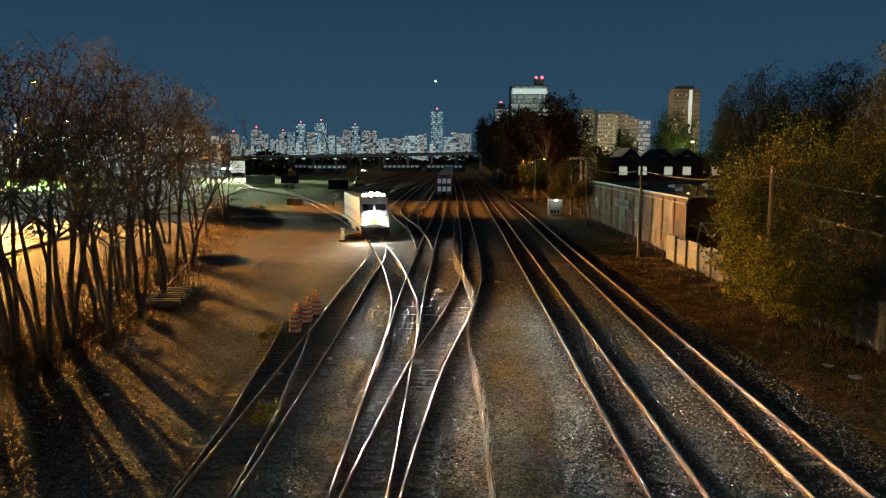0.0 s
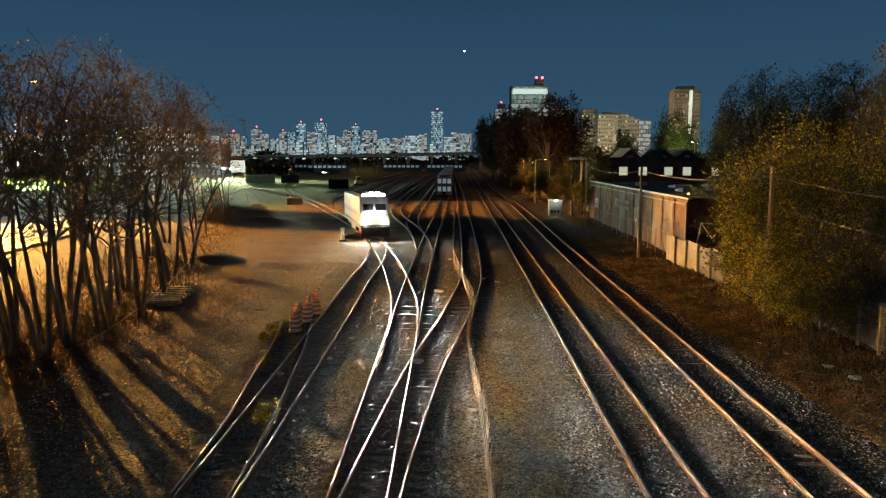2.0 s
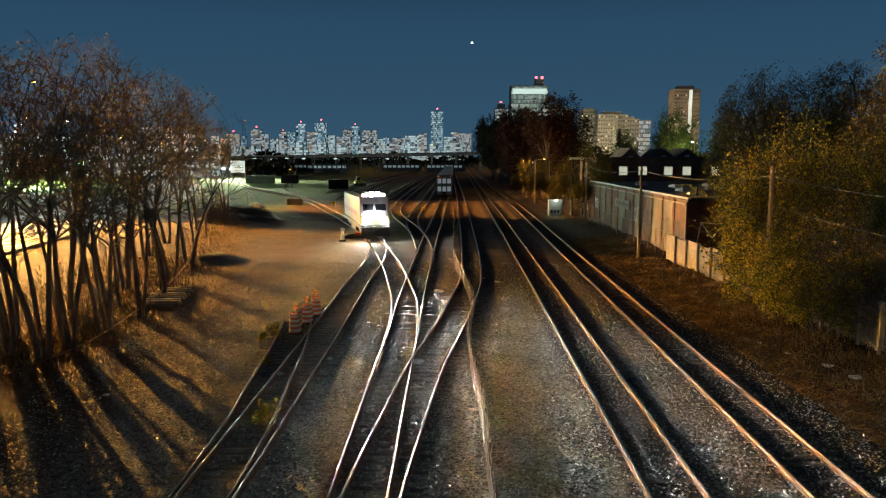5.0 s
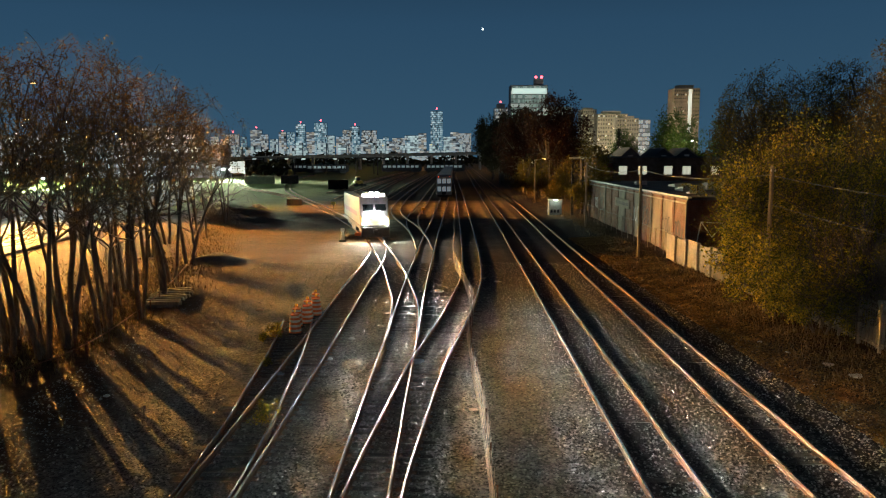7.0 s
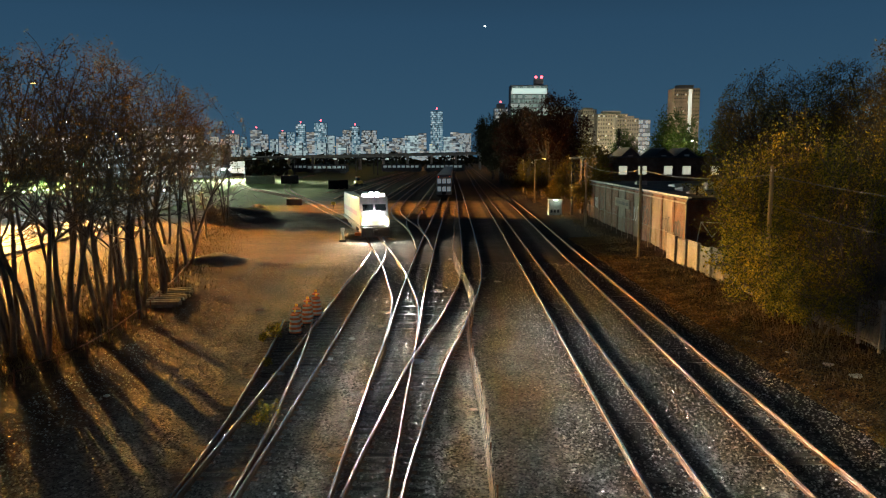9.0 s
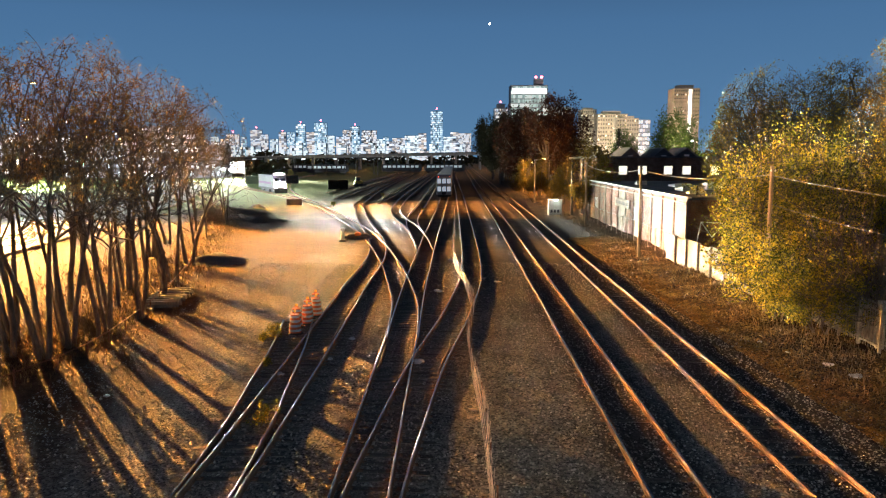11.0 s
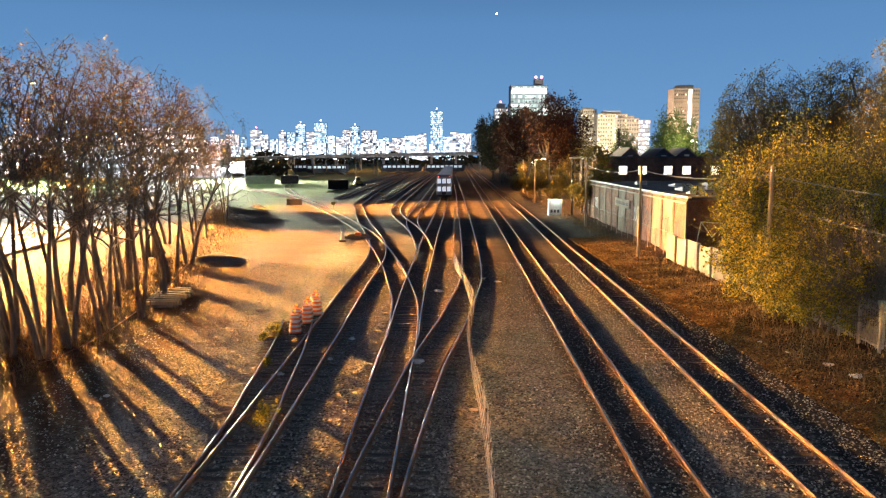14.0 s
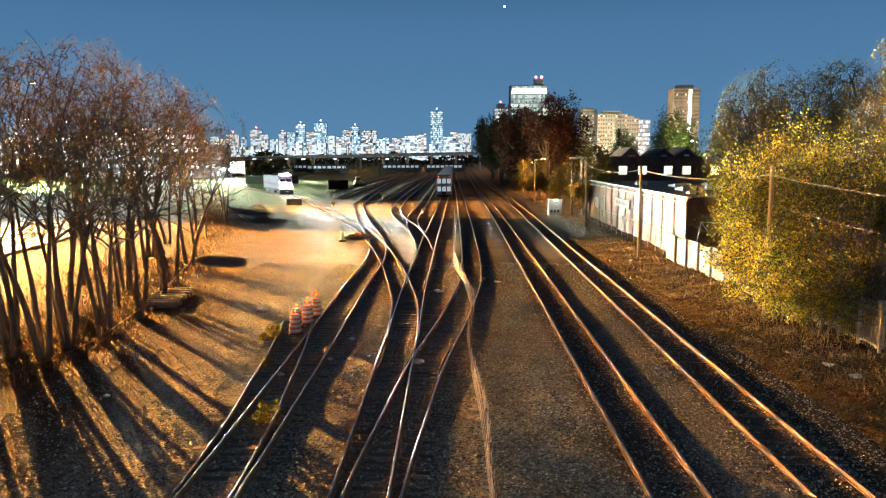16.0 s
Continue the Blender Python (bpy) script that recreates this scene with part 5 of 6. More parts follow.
def container(x, y, sx, sy, sz, turn, label, material):
    root = thing("container", pose(x, y, 0, 0, 0, turn), label, "container", "containers in the far yard")
    part("body", box(-sx / 2, sx / 2, -sy / 2, sy / 2, 0, sz, 0.04), material, root)
    n = int(sx / 0.4)
    for i in range(n):
        xx = -sx / 2 + 0.15 + i * (sx - 0.3) / n
        part("rib", box(xx, xx + 0.14, -sy / 2 - 0.04, -sy / 2 - 0.001, 0.12, sz - 0.12), material, root)
    part("door", box(sx / 2 + 0.001, sx / 2 + 0.05, -sy / 2 + 0.1, sy / 2 - 0.1, 0.1, sz - 0.1, 0.01), material, root)


DARKBOX = glossless(surface("dull_black_steel", (0.008, 0.008, 0.009), (0.022, 0.021, 0.02), 2, 30, 0.85, 0, 0.2, 0.004), 0.05)
OLIVE = surface("faded_green_paint", (0.04, 0.055, 0.03), (0.08, 0.1, 0.055), 1, 15, 0.7)
container(-28, 197, 5.2, 2.4, 2.5, 6, "black steel container in the dark yard", DARKBOX)
container(-58.5, 236, 9.0, 2.5, 2.5, 12, "long faded green container beside the field", OLIVE)
container(-49.5, 238, 5.5, 2.5, 2.6, 12, "dark container beside the field", DARKBOX)


def loader():
    root = thing("yard_loader", pose(-24.4, 214, 0, 0, 0, 20), "small yellow yard loader among the containers", "loader")
    part("body", box(-1.3, 0.9, -0.8, 0.8, 0.7, 1.7, 0.08), YELLOWPAINT, root)
    cab = part("cab", box(-0.9, 0.2, -0.7, 0.7, 1.704, 2.7, 0.08), GLASS, root)
    part("cab_roof", box(-1.0, 0.3, -0.75, 0.75, 2.704, 2.8, 0.03), YELLOWPAINT, root)
    part("bucket", box(1.3, 1.9, -1.0, 1.0, 0.15, 0.9, 0.05), BLACKSTEEL, root)
    part("arm", tube((0.6, 0, 1.5), (1.45, 0, 0.6), 0.1, 0.1, 8), YELLOWPAINT, root)
    for x in (-0.85, 0.6):
        for s in (-1, 1):
            part("wheel", tube((x, s * 0.8, 0.5), (x, s * 1.1, 0.5), 0.5, 0.5, 18), RUBBER, root)


loader()

# ---- street, field and lamps beyond the trees ----
ASPHALT = glossless(surface("worn_pale_asphalt", (0.13, 0.125, 0.12), (0.24, 0.235, 0.23), 0.5, 20, 0.85, 0, 0.3, 0.01))
ROADPAINT = surface("road_paint", (0.5, 0.48, 0.42), (0.75, 0.73, 0.66), 2, 20, 0.7)


def ribbon(name, points, half0, half1, z0, z1, material, parent=None, label="", step=2.0):
    """A strip along a line of the plan, between two offsets, with thickness."""
    v, f = [], []
    for q, t in spline(points, step):
        n = Vector((t.y, -t.x, 0))
        a, b = q + n * half0, q + n * half1
        k = len(v)
        v += [(a.x, a.y, z0), (a.x, a.y, z1), (b.x, b.y, z1), (b.x, b.y, z0)]
        if k:
            f += [(k - 4 + j, k - 4 + (j + 1) % 4, k + (j + 1) % 4, k + j) for j in range(4)]
    k = len(v) - 4
    f += [(0, 1, 2, 3), (k + 3, k + 2, k + 1, k)]
    return from_lists(name, v, f, material, parent, label)


STREET = [(-38, -20), (-41, 20), (-45, 60), (-50, 100), (-60, 150), (-82, 220), (-125, 310)]
road = ribbon("road", STREET, -8, 8, 0.05, 0.42, ASPHALT)
tagged(road, "worn asphalt street beyond the bare trees", "road", kind="structure")
for s, nm in ((-1, "kerb"), (1, "kerb")):
    k = ribbon(nm, STREET, s * 8.02, s * 8.22, 0.05, 0.56, CONCRETE)
    tagged(k, "pale concrete kerb of the street", "kerb", kind="structure")
for off in (-4.0, 0.0, 4.0):
    pts = spline(STREET, 6.0)
    for (q, t) in pts[2:40]:
        n = Vector((t.y, -t.x, 0))
        c = q + n * off
        ob = mesh_object("lane_mark", box(-0.07, 0.07, -1.4, 1.4, 0.424, 0.43), ROADPAINT, road)
        ob.matrix_basis = Matrix.Translation((c.x, c.y, 0)) @ Matrix.Rotation(math.atan2(-t.x, t.y), 4, "Z")

WARMWHITE = (1.0, 0.82, 0.58)
LAMPGLASS_O = glow("sodium_lamp_glass", SODIUM, 60)
LAMPGLASS_W = glow("white_lamp_glass", WHITE, 60)


def street_lamp(x, y, h, colour, power, label, group="street lamps", toward=(1, 0)):
    z = 0.0
    root = thing("street_lamp", pose(x, y, z), label, "street lamp", group)
    part("pole", tube((0, 0, 0), (0, 0, h), 0.1, 0.06, 10), COPING, root)
    ax, ay = toward
    part("arm", tube((0, 0, h - 0.1), (ax * 1.8, ay * 1.8, h + 0.2), 0.04, 0.04, 8), COPING, root)
    hx, hy = ax * 2.1, ay * 2.1
    part("lamp_head", box(hx - 0.35, hx + 0.35, hy - 0.35, hy + 0.35, h + 0.16, h + 0.34, 0.05), BLACKSTEEL, root)
    part("lamp_glass", box(hx - 0.28, hx + 0.28, hy - 0.28, hy + 0.28, h + 0.02, h + 0.157, 0.04), LAMPGLASS_O if colour is SODIUM else LAMPGLASS_W, root, "glowing lamp glass")
    if power:
        point_lamp("street_light_source", (x + hx, y + hy, h - 0.3), power, colour, 0.25)


street_lamp(-77.1, 112, 15.5, SODIUM, 0, "tall street lamp with orange sodium light")
spot_lamp("street_light_source", (-75, 112, 15.2), (1.6, 47.7, 0), 7.0e6, SODIUM, 36, 0.25)
street_lamp(-66, 84, 12.0, SODIUM, 0, "tall street lamp with orange sodium light")
spot_lamp("road_light_source", (-63.9, 84, 11.6), (-57, 74, 0.4), 5.0e6, SODIUM, 68, 0.4)
street_lamp(9, -14, 13.0, WHITE, 8e3, "white street lamp on the road over the yard")
# low lamp added out of view to fill the near trees and the bank
street_lamp(-46, 4, 4.2, SODIUM, 1.5e4, "added low orange fill lamp out of view")
street_lamp(-86, 150, 16.0, SODIUM, 0, "tall street lamp with orange sodium light")
street_lamp(-78, 150, 15.4, WHITE, 0, "tall street lamp with white light")
spot_lamp("field_light_source", (-96, 205, 16.7), (-131, 200, 0.0), 1.5e7, (0.95, 1.0, 0.75), 118, 0.2)
street_lamp(-118, 205, 17.0, WHITE, 1.0e6, "field floodlight on a tall mast", "floodlights")
street_lamp(-103, 230, 15.5, WHITE, 0, "field floodlight on a tall mast", "floodlights")
street_lamp(-98, 230, 15.5, WHITE, 0, "field floodlight on a tall mast", "floodlights")
street_lamp(-92, 255, 14.0, SODIUM, 0, "street lamp with orange light")
street_lamp(-150, 300, 18.0, WHITE, 0, "field floodlight on a tall mast", "floodlights")
street_lamp(-127, 280, 17.0, WHITE, 0, "field floodlight on a tall mast", "floodlights")
GREENGLASS = glow("green_signal_glass", (0.2, 1.0, 0.45), 30)
REDGLASS = glow("red_signal_glass", (1.0, 0.1, 0.06), 30)
lr = random.Random(19)
for i in range(22):
    yy = lr.uniform(230, 420)
    street_lamp(-yy * lr.uniform(0.31, 0.6), yy, lr.uniform(5, 16), lr.choice((SODIUM, WHITE, WHITE)), 0, "distant lamp beyond the field", "distant lamps")
for i in range(8):
    yy = lr.uniform(180, 320)
    xx = -yy * lr.uniform(0.33, 0.58)
    root = thing("traffic_signal", pose(xx, yy, 0), "distant traffic signal beyond the field", "traffic signal", "distant signals")
    part("pole", tube((0, 0, 0), (0, 0, 6.4), 0.09, 0.07, 8), BLACKSTEEL, root)
    part("signal_head", box(-0.25, 0.25, -0.2, 0.2, 6.402, 7.5, 0.04), BLACKSTEEL, root)
    part("signal_glass", box(-0.2, 0.2, -0.25, -0.202, 6.6, 7.1, 0.02), GREENGLASS if i % 2 else REDGLASS, root, "glowing signal glass")
# yard lamp behind the curving track, that sweeps the strip across all tracks
spot_lamp("yard_light_source", (-70, 128, 20.5), (4, 123, 0.0), 3.6e6, SODIUM, 26, 0.06)
street_lamp(-72.1, 128, 21.0, SODIUM, 0, "sodium yard lamp beside the curving track", "yard lamps", (1, 0))
point_lamp("cabinet_light_source", (16.3, 106.0, 2.6), 500, (0.9, 1.0, 0.85), 0.1)


def canopy():
    root = thing("lit_canopy", pose(-86, 302, 0), "small white canopy with blazing lamps beside the field", "canopy")
    part("roof", box(-5, 5, -3, 3, 3.6, 4.0, 0.05), COPING, root, "white canopy roof")
    for x in (-4.5, 4.5):
        for y in (-2.6, 2.6):
            part("post", tube((x, y, 0), (x, y, 3.598), 0.1, 0.1, 8), COPING, root)
    for x in (-3, 0, 3):
        part("lamp", box(x - 0.7, x + 0.7, -3.3, -3.02, 3.1, 3.7, 0.04), glow("canopy_lamp_glass", WHITE, 90), root, "blazing white lamp")


canopy()


# a floodlight widened into a rack of lamps, to the size of its glare
def floodlight_bank():
    root = thing("floodlight_bank", pose(-82.3, 296, 0), "white floodlight beside the field, widened to the size of its glare", "floodlight", "floodlights")
    for x in (-2.6, 2.6):
        part("post", tube((x, 0.3, -0.1), (x, 0.3, 6.6), 0.12, 0.1, 8), COPING, root)
    part("rack", box(-2.9, 2.9, 0.0, 0.15, 1.9, 6.8, 0.03), BLACKSTEEL, root, "dark lamp rack")
    for i in range(6):
        for j in range(5):
            x, z = -2.4 + i * 0.96, 2.4 + j * 0.97
            part("lamp", tube((x, -0.2, z), (x, -0.002, z), 0.44, 0.4, 14), FLOODGLASS, root, "round floodlight")


FLOODGLASS = glow("floodlight_glass", (1.0, 1.0, 0.94), 6)
floodlight_bank()
spot_lamp("canopy_light_source", (-82, 292, 6.5), (-52, 195, 0), 3.0e6, (0.95, 1.0, 0.62), 75, 0.4)


# ---- viaduct, parked trains and the city ----
def viaduct():
    root = thing("viaduct", pose(0, 0, 0), "long road viaduct lit by orange lamps", "viaduct")
    a, b = Vector((-150, 500, 7.4)), Vector((40, 480, 11.2))
    n = 12
    for i in range(n):
        p, q = a.lerp(b, i / n), a.lerp(b, (i + 1) / n)
        d = q - p
        ang = math.atan2(d.y, d.x)
        m = Matrix.Translation(p) @ Matrix.Rotation(ang, 4, "Z") @ Matrix.Rotation(-math.atan2(d.z, d.xy.length), 4, "Y")
        ob = part("deck", box(0, d.length - 0.05, -5, 5, -1.3, 0), CONCRETE, root, "concrete deck span")
        ob.matrix_basis = m
        ob = part("parapet", box(0, d.length - 0.05, -5.2, -4.9, 0.002, 0.9), CONCRETE, root)
        ob.matrix_basis = m
        part("pier", add_box(box(p.x - 0.7, p.x + 0.7, p.y - 3, p.y + 3, -0.2, p.z - 1.32), p.x - 0.9, p.x + 0.9, p.y - 4.6, p.y + 4.6, p.z - 2.3, p.z - 1.321), CONCRETE, root)
        if i % 2:
            street_lamp(p.x, p.y - 7, p.z + 6, SODIUM, 7e4, "viaduct lamp with orange light", "viaduct lamps", (0, 1))


viaduct()


def lit_pane_material(name, stops, strength):
    m, nodes, links, bsdf = shader(name)
    geo = nodes.new("ShaderNodeNewGeometry").outputs["Random Per Island"]
    col = ramp_node(nodes, links, geo, stops).outputs[0]
    links.new(col, bsdf.inputs["Emission Color"])
    bsdf.inputs["Emission Strength"].default_value = strength
    bsdf.inputs["Base Color"].default_value = (0.05, 0.06, 0.07, 1)
    bsdf.inputs["Roughness"].default_value = 0.2
    return m


CITYPANE = lit_pane_material("city_window_light", [(0.0, (0.12, 0.13, 0.16)), (0.3, (0.28, 0.28, 0.3)), (0.55, (0.75, 0.6, 0.5)), (0.8, (0.6, 0.75, 1.0)), (1.0, (1.0, 1.0, 1.05))], 2.4)
COOLPANE = lit_pane_material("bright_office_light", [(0.0, (0.14, 0.17, 0.2)), (0.3, (0.32, 0.36, 0.42)), (0.5, (0.65, 0.75, 0.85)), (1.0, (0.9, 1.1, 1.2))], 2.6)
BLUEPANE = lit_pane_material("cool_window_light", [(0.0, (0.06, 0.1, 0.14)), (0.5, (0.25, 0.38, 0.5)), (0.8, (0.6, 0.8, 1.0)), (1.0, (0.95, 1.0, 1.1))], 2.8)
# window glow that also stands in for the floodlit walls of the pale towers
PALEPANE = lit_pane_material("floodlit_wall_panes", [(0.0, (0.22, 0.3, 0.29)), (0.4, (0.4, 0.5, 0.48)), (0.7, (0.6, 0.72, 0.68)), (1.0, (1.1, 1.15, 1.1))], 1.5)
WARMPANE = lit_pane_material("warm_window_light", [(0.0, (0.02, 0.018, 0.015)), (0.86, (0.05, 0.04, 0.03)), (0.88, (0.9, 0.75, 0.5)), (1.0, (1.0, 0.95, 0.85))], 2.5)
CITYWALL = surface("city_facade", (0.3, 0.31, 0.33), (0.5, 0.5, 0.52), 0.05, 1, 0.8, 0, 0)
TANWALL = surface("tan_facade", (0.48, 0.42, 0.32), (0.62, 0.56, 0.44), 0.1, 1, 0.85, 0, 0)
BRICKWALL = surface("salmon_brick_facade", (0.48, 0.36, 0.26), (0.64, 0.5, 0.37), 0.1, 1, 0.85, 0, 0)
REDLAMP = glow("red_beacon", (1.0, 0.08, 0.12), 30)


def tower(x, y, w, d, h, wall, pane, cols, rows, label, beacon=False, crown=0.0, name="tower_block", base=0.0, fill=0.8, gaps=0.0):
    root = thing(name, pose(x, y, 0), label, "building", "city skyline")
    part("wall", box(-w / 2, w / 2, 0, d, base, h), wall, root)
    part("roof", box(-w / 2 - w * 0.01, w / 2 + w * 0.01, -w * 0.01, d, h + 0.001 * w, h + 0.006 * w), CITYWALL, root)
    if crown:
        part("crown", box(-w * 0.3, w * 0.3, d * 0.2, d * 0.8, h + 0.031 * w, h + crown), wall, root)
    v, f = [], []
    dark = random.Random(int(x * 10) + cols)
    cw, rh = w / cols, (h - base) * 0.995 / rows
    for i in range(cols):
        for j in range(rows):
            if dark.random() < gaps:
                continue
            x0, z0 = -w / 2 + (i + 0.5 - fill / 2) * cw, base + (j + 0.5 - fill * 0.42) * rh
            x1, z1 = x0 + fill * cw, z0 + fill * 0.84 * rh
            k = len(v)
            yy = -0.004 * w
            v += [(x0, yy, z0), (x1, yy, z0), (x1, yy, z1), (x0, yy, z1)]
            f.append((k, k + 1, k + 2, k + 3))
    tagged(from_lists("window_grid", v, f, pane, root, "rows of lit windows"), kind="stuff")
    if beacon:
        top = h + max(crown, 0.03 * w)
        part("mast", tube((0, d / 2, top), (0, d / 2, top + w * 0.16), w * 0.02, w * 0.01, 6), CITYWALL, root)
        bm = bmesh.new()
        bmesh.ops.create_icosphere(bm, subdivisions=2, radius=w * 0.07, matrix=Matrix.Translation((0, d / 2, top + w * 0.18)))
        part("beacon", bm, REDLAMP, root, "red warning beacon")
    return root


CITY_Y = 2000.0
S = CITY_Y / 1300.0
# centre, width, height over the horizon, in units of the skyline's own grid
SKYLINE = [(-368, 22, 38, 0, 1), (-349, 10, 34, 1, 0), (-327, 20, 46, 0, 2), (-312, 12, 38, 0, 0), (-296, 14, 30, 0, 0), (-281, 13, 42, 0, 1), (-266, 13, 42, 1, 0),
           (-249, 16, 56, 1, 1), (-232, 14, 42, 0, 0), (-214, 22, 58, 1, 2), (-197, 14, 36, 0, 0), (-180, 14, 34, 0, 0), (-168, 15, 46, 0, 0), (-154, 16, 52, 1, 1),
           (-137, 12, 36, 0, 0), (-129, 26, 45, 0, 0), (-112, 12, 30, 0, 0), (-92, 14, 26, 0, 0), (-76, 26, 32, 0, 0), (-52, 30, 36, 0, 0), (-36, 14, 40, 0, 0),
           (-11, 21, 78, 1, 1), (8, 14, 34, 0, 0), (20, 14, 42, 0, 0), (38, 22, 40, 0, 0), (-62, 10, 28, 1, 0), (-100, 10, 34, 1, 0), (-384, 12, 30, 0, 0), (-400, 14, 34, 0, 0),
           (-420, 16, 28, 0, 0), (-440, 20, 34, 0, 0), (-470, 16, 42, 0, 1), (-495, 22, 30, 0, 0), (-525, 20, 36, 1, 0), (-560, 24, 30, 0, 0), (-600, 26, 36, 0, 0), (-640, 24, 30, 0, 0),
           (-680, 24, 34, 0, 0), (-720, 26, 30, 0, 0)]
# panes fill nearly whole fronts here and below, glowing for lit walls and bloom
for i, (cx, w, h, glassy, red) in enumerate(SKYLINE):
    y = CITY_Y + (i * 37 % 11) * 25
    k = y / 1300.0
    tower(cx * k, y, w * k, w * k * 0.25, 8.7 + h * k, CITYWALL, BLUEPANE if glassy else (CITYPANE, COOLPANE, CITYPANE)[i % 3], max(3, int(w / (2.0 + i % 3))), max(4, int((h + 4) / (2.4 + i % 2))),
          "distant glass tower with bluish lit floors" if glassy else "distant city block with many lit windows", red > 0, fill=0.97, gaps=0.06)
# low lit blocks in front of the skyline
lowr = random.Random(77)
for i in range(34):
    cx = -400 + i * 13.2 + lowr.uniform(-4, 4)
    w, h = lowr.uniform(10, 20), lowr.uniform(9, 25)
    k = 1500 / 1300.0
    tower(cx * k, 1500 + lowr.uniform(0, 200), w * k, 12, 8.7 + h * k, CITYWALL, COOLPANE if i % 4 else CITYPANE, int(w / (1.8 + i % 3)), max(3, int(h / 3.0)), "low city block with lit windows", False, 0, "city_block", 0, 0.97, 0.06)


# buildings added so that glowing panes brighten the gaps between the trees
tower(-122, 300, 64, 14, 13, CITYWALL, COOLPANE, 30, 4, "added long low hall with glowing panes for the field glare", False, 0, "glow_hall", 0, 0.7, 0.45)
tower(-205, 345, 70, 14, 18, CITYWALL, COOLPANE, 26, 5, "added long hall with glowing panes for the field glare", False, 0, "glow_hall", 0, 0.7, 0.45)
tower(-150, 390, 40, 14, 24, CITYWALL, CITYPANE, 18, 7, "added plain block with glowing panes beyond the field", False, 0, "glow_hall", 0, 0.7, 0.45)


def medical_tower():
    y, k = 900.0, 900.0 / 1300.0
    root = tower(150 * k, y, 64 * k, 30, 8.7 + 122 * k, CITYWALL, PALEPANE, 16, 18, "tall pale tower with a bright top floor", False, 0, "city_tower", 0, 0.93, 0.03)
    part("top_sign", box(-30 * k, 30 * k, -1.2, -0.4, 8.7 + 108 * k, 8.7 + 117 * k), glow("bright_top_floor", (0.85, 1.0, 0.98), 3.0), root, "bright band of the top floor")
    part("stair_tower", box(10 * k, 25 * k, 5, 18, 8.7 + 125 * k, 8.7 + 134 * k), CITYWALL, root)
    for x in (12, 22):
        bm = bmesh.new()
        bmesh.ops.create_icosphere(bm, subdivisions=2, radius=1.6, matrix=Matrix.Translation((x * k, 6, 8.7 + 137 * k)))
        part("beacon", bm, REDLAMP, root, "red warning beacon")


medical_tower()
k9 = 900 / 1300.0
tower(107 * k9, 950, 24 * k9, 20, 8.7 + 88 * k9, CITYWALL, CITYPANE, 8, 16, "stepped pale tower with a red beacon", True, 8 * k9, "city_tower")
tower(205 * k9, 905, 42 * k9, 22, 8.7 + 86 * k9, CITYWALL, PALEPANE, 12, 12, "pale hospital wing with lit floors", False, 0, "city_tower")
tower(250 * k9, 760, 44 * k9, 18, 8.7 + 62 * k9, TANWALL, WARMPANE, 12, 13, "tan apartment slab with few lit windows", False, 3, "apartment_block", 0, 0.5)
tower(226 * k9, 800, 24 * k9, 18, 8.7 + 72 * k9, TANWALL, WARMPANE, 7, 14, "tan apartment slab with few lit windows", False, 2, "apartment_block", 0, 0.5)
tower(323 * 0.5, 650, 38 * 0.5, 14, 8.7 + 66 * 0.5, TANWALL, WARMPANE, 9, 11, "tan apartment house with a pale stair tower", False, 2, "apartment_block", 0, 0.5)
tower(354 * 0.5, 655, 22 * 0.5, 14, 8.7 + 64 * 0.5, CITYWALL, CITYPANE, 5, 11, "pale apartment house with bright windows", False, 0, "apartment_block")


def brick_tower():
    y = 600.0
    k = y / 1300.0
    root = tower(424 * k, y, 45 * k, 16, 8.7 + 117 * k, BRICKWALL, WARMPANE, 12, 20, "brown apartment tower with a glowing stair strip", False, 3, "apartment_tower", 0, 0.55)
    part("stair_strip", box(3 * k, 8 * k, -1.0, -0.3, 8.7 + 40 * k, 8.7 + 115 * k), glow("stair_light", (1.0, 0.97, 0.9), 3.2), root, "glowing white stair strip")
    for j in range(19):
        z = 8.7 + (4 + j * 5.8) * k
        for x0, x1 in ((-22, -13), (-11, 1), (10, 22)):
            part("balcony", box(x0 * k, x1 * k, -1.4, -0.25, z, z + 1.0), BRICKWALL, root)


brick_tower()
street_lamp(20.6, 166, 8.0, SODIUM, 5e4, "sodium lamp beside the russet trees", "yard lamps", (1, 0))
street_lamp(150, 560, 14.0, WARMWHITE, 6.5e5, "tall white lamp below the apartment tower", "floodlights")
street_lamp(71.8, 212, 13.0, WARMWHITE, 2.5e4, "white street lamp before the green trees", "street lamps", (0, 1))
# lamp added to brighten the fronts of the apartment houses
street_lamp(140, 690, 14.0, WARMWHITE, 7.5e5, "added warm fill lamp before the apartment houses")


DARKCOACH = glossless(surface("grimy_coach_side", (0.03, 0.031, 0.034), (0.07, 0.07, 0.075), 0.8, 18, 0.7, 0, 0.1))
DIMPANE = glow("dim_coach_window", (0.85, 0.95, 1.0), 0.4)


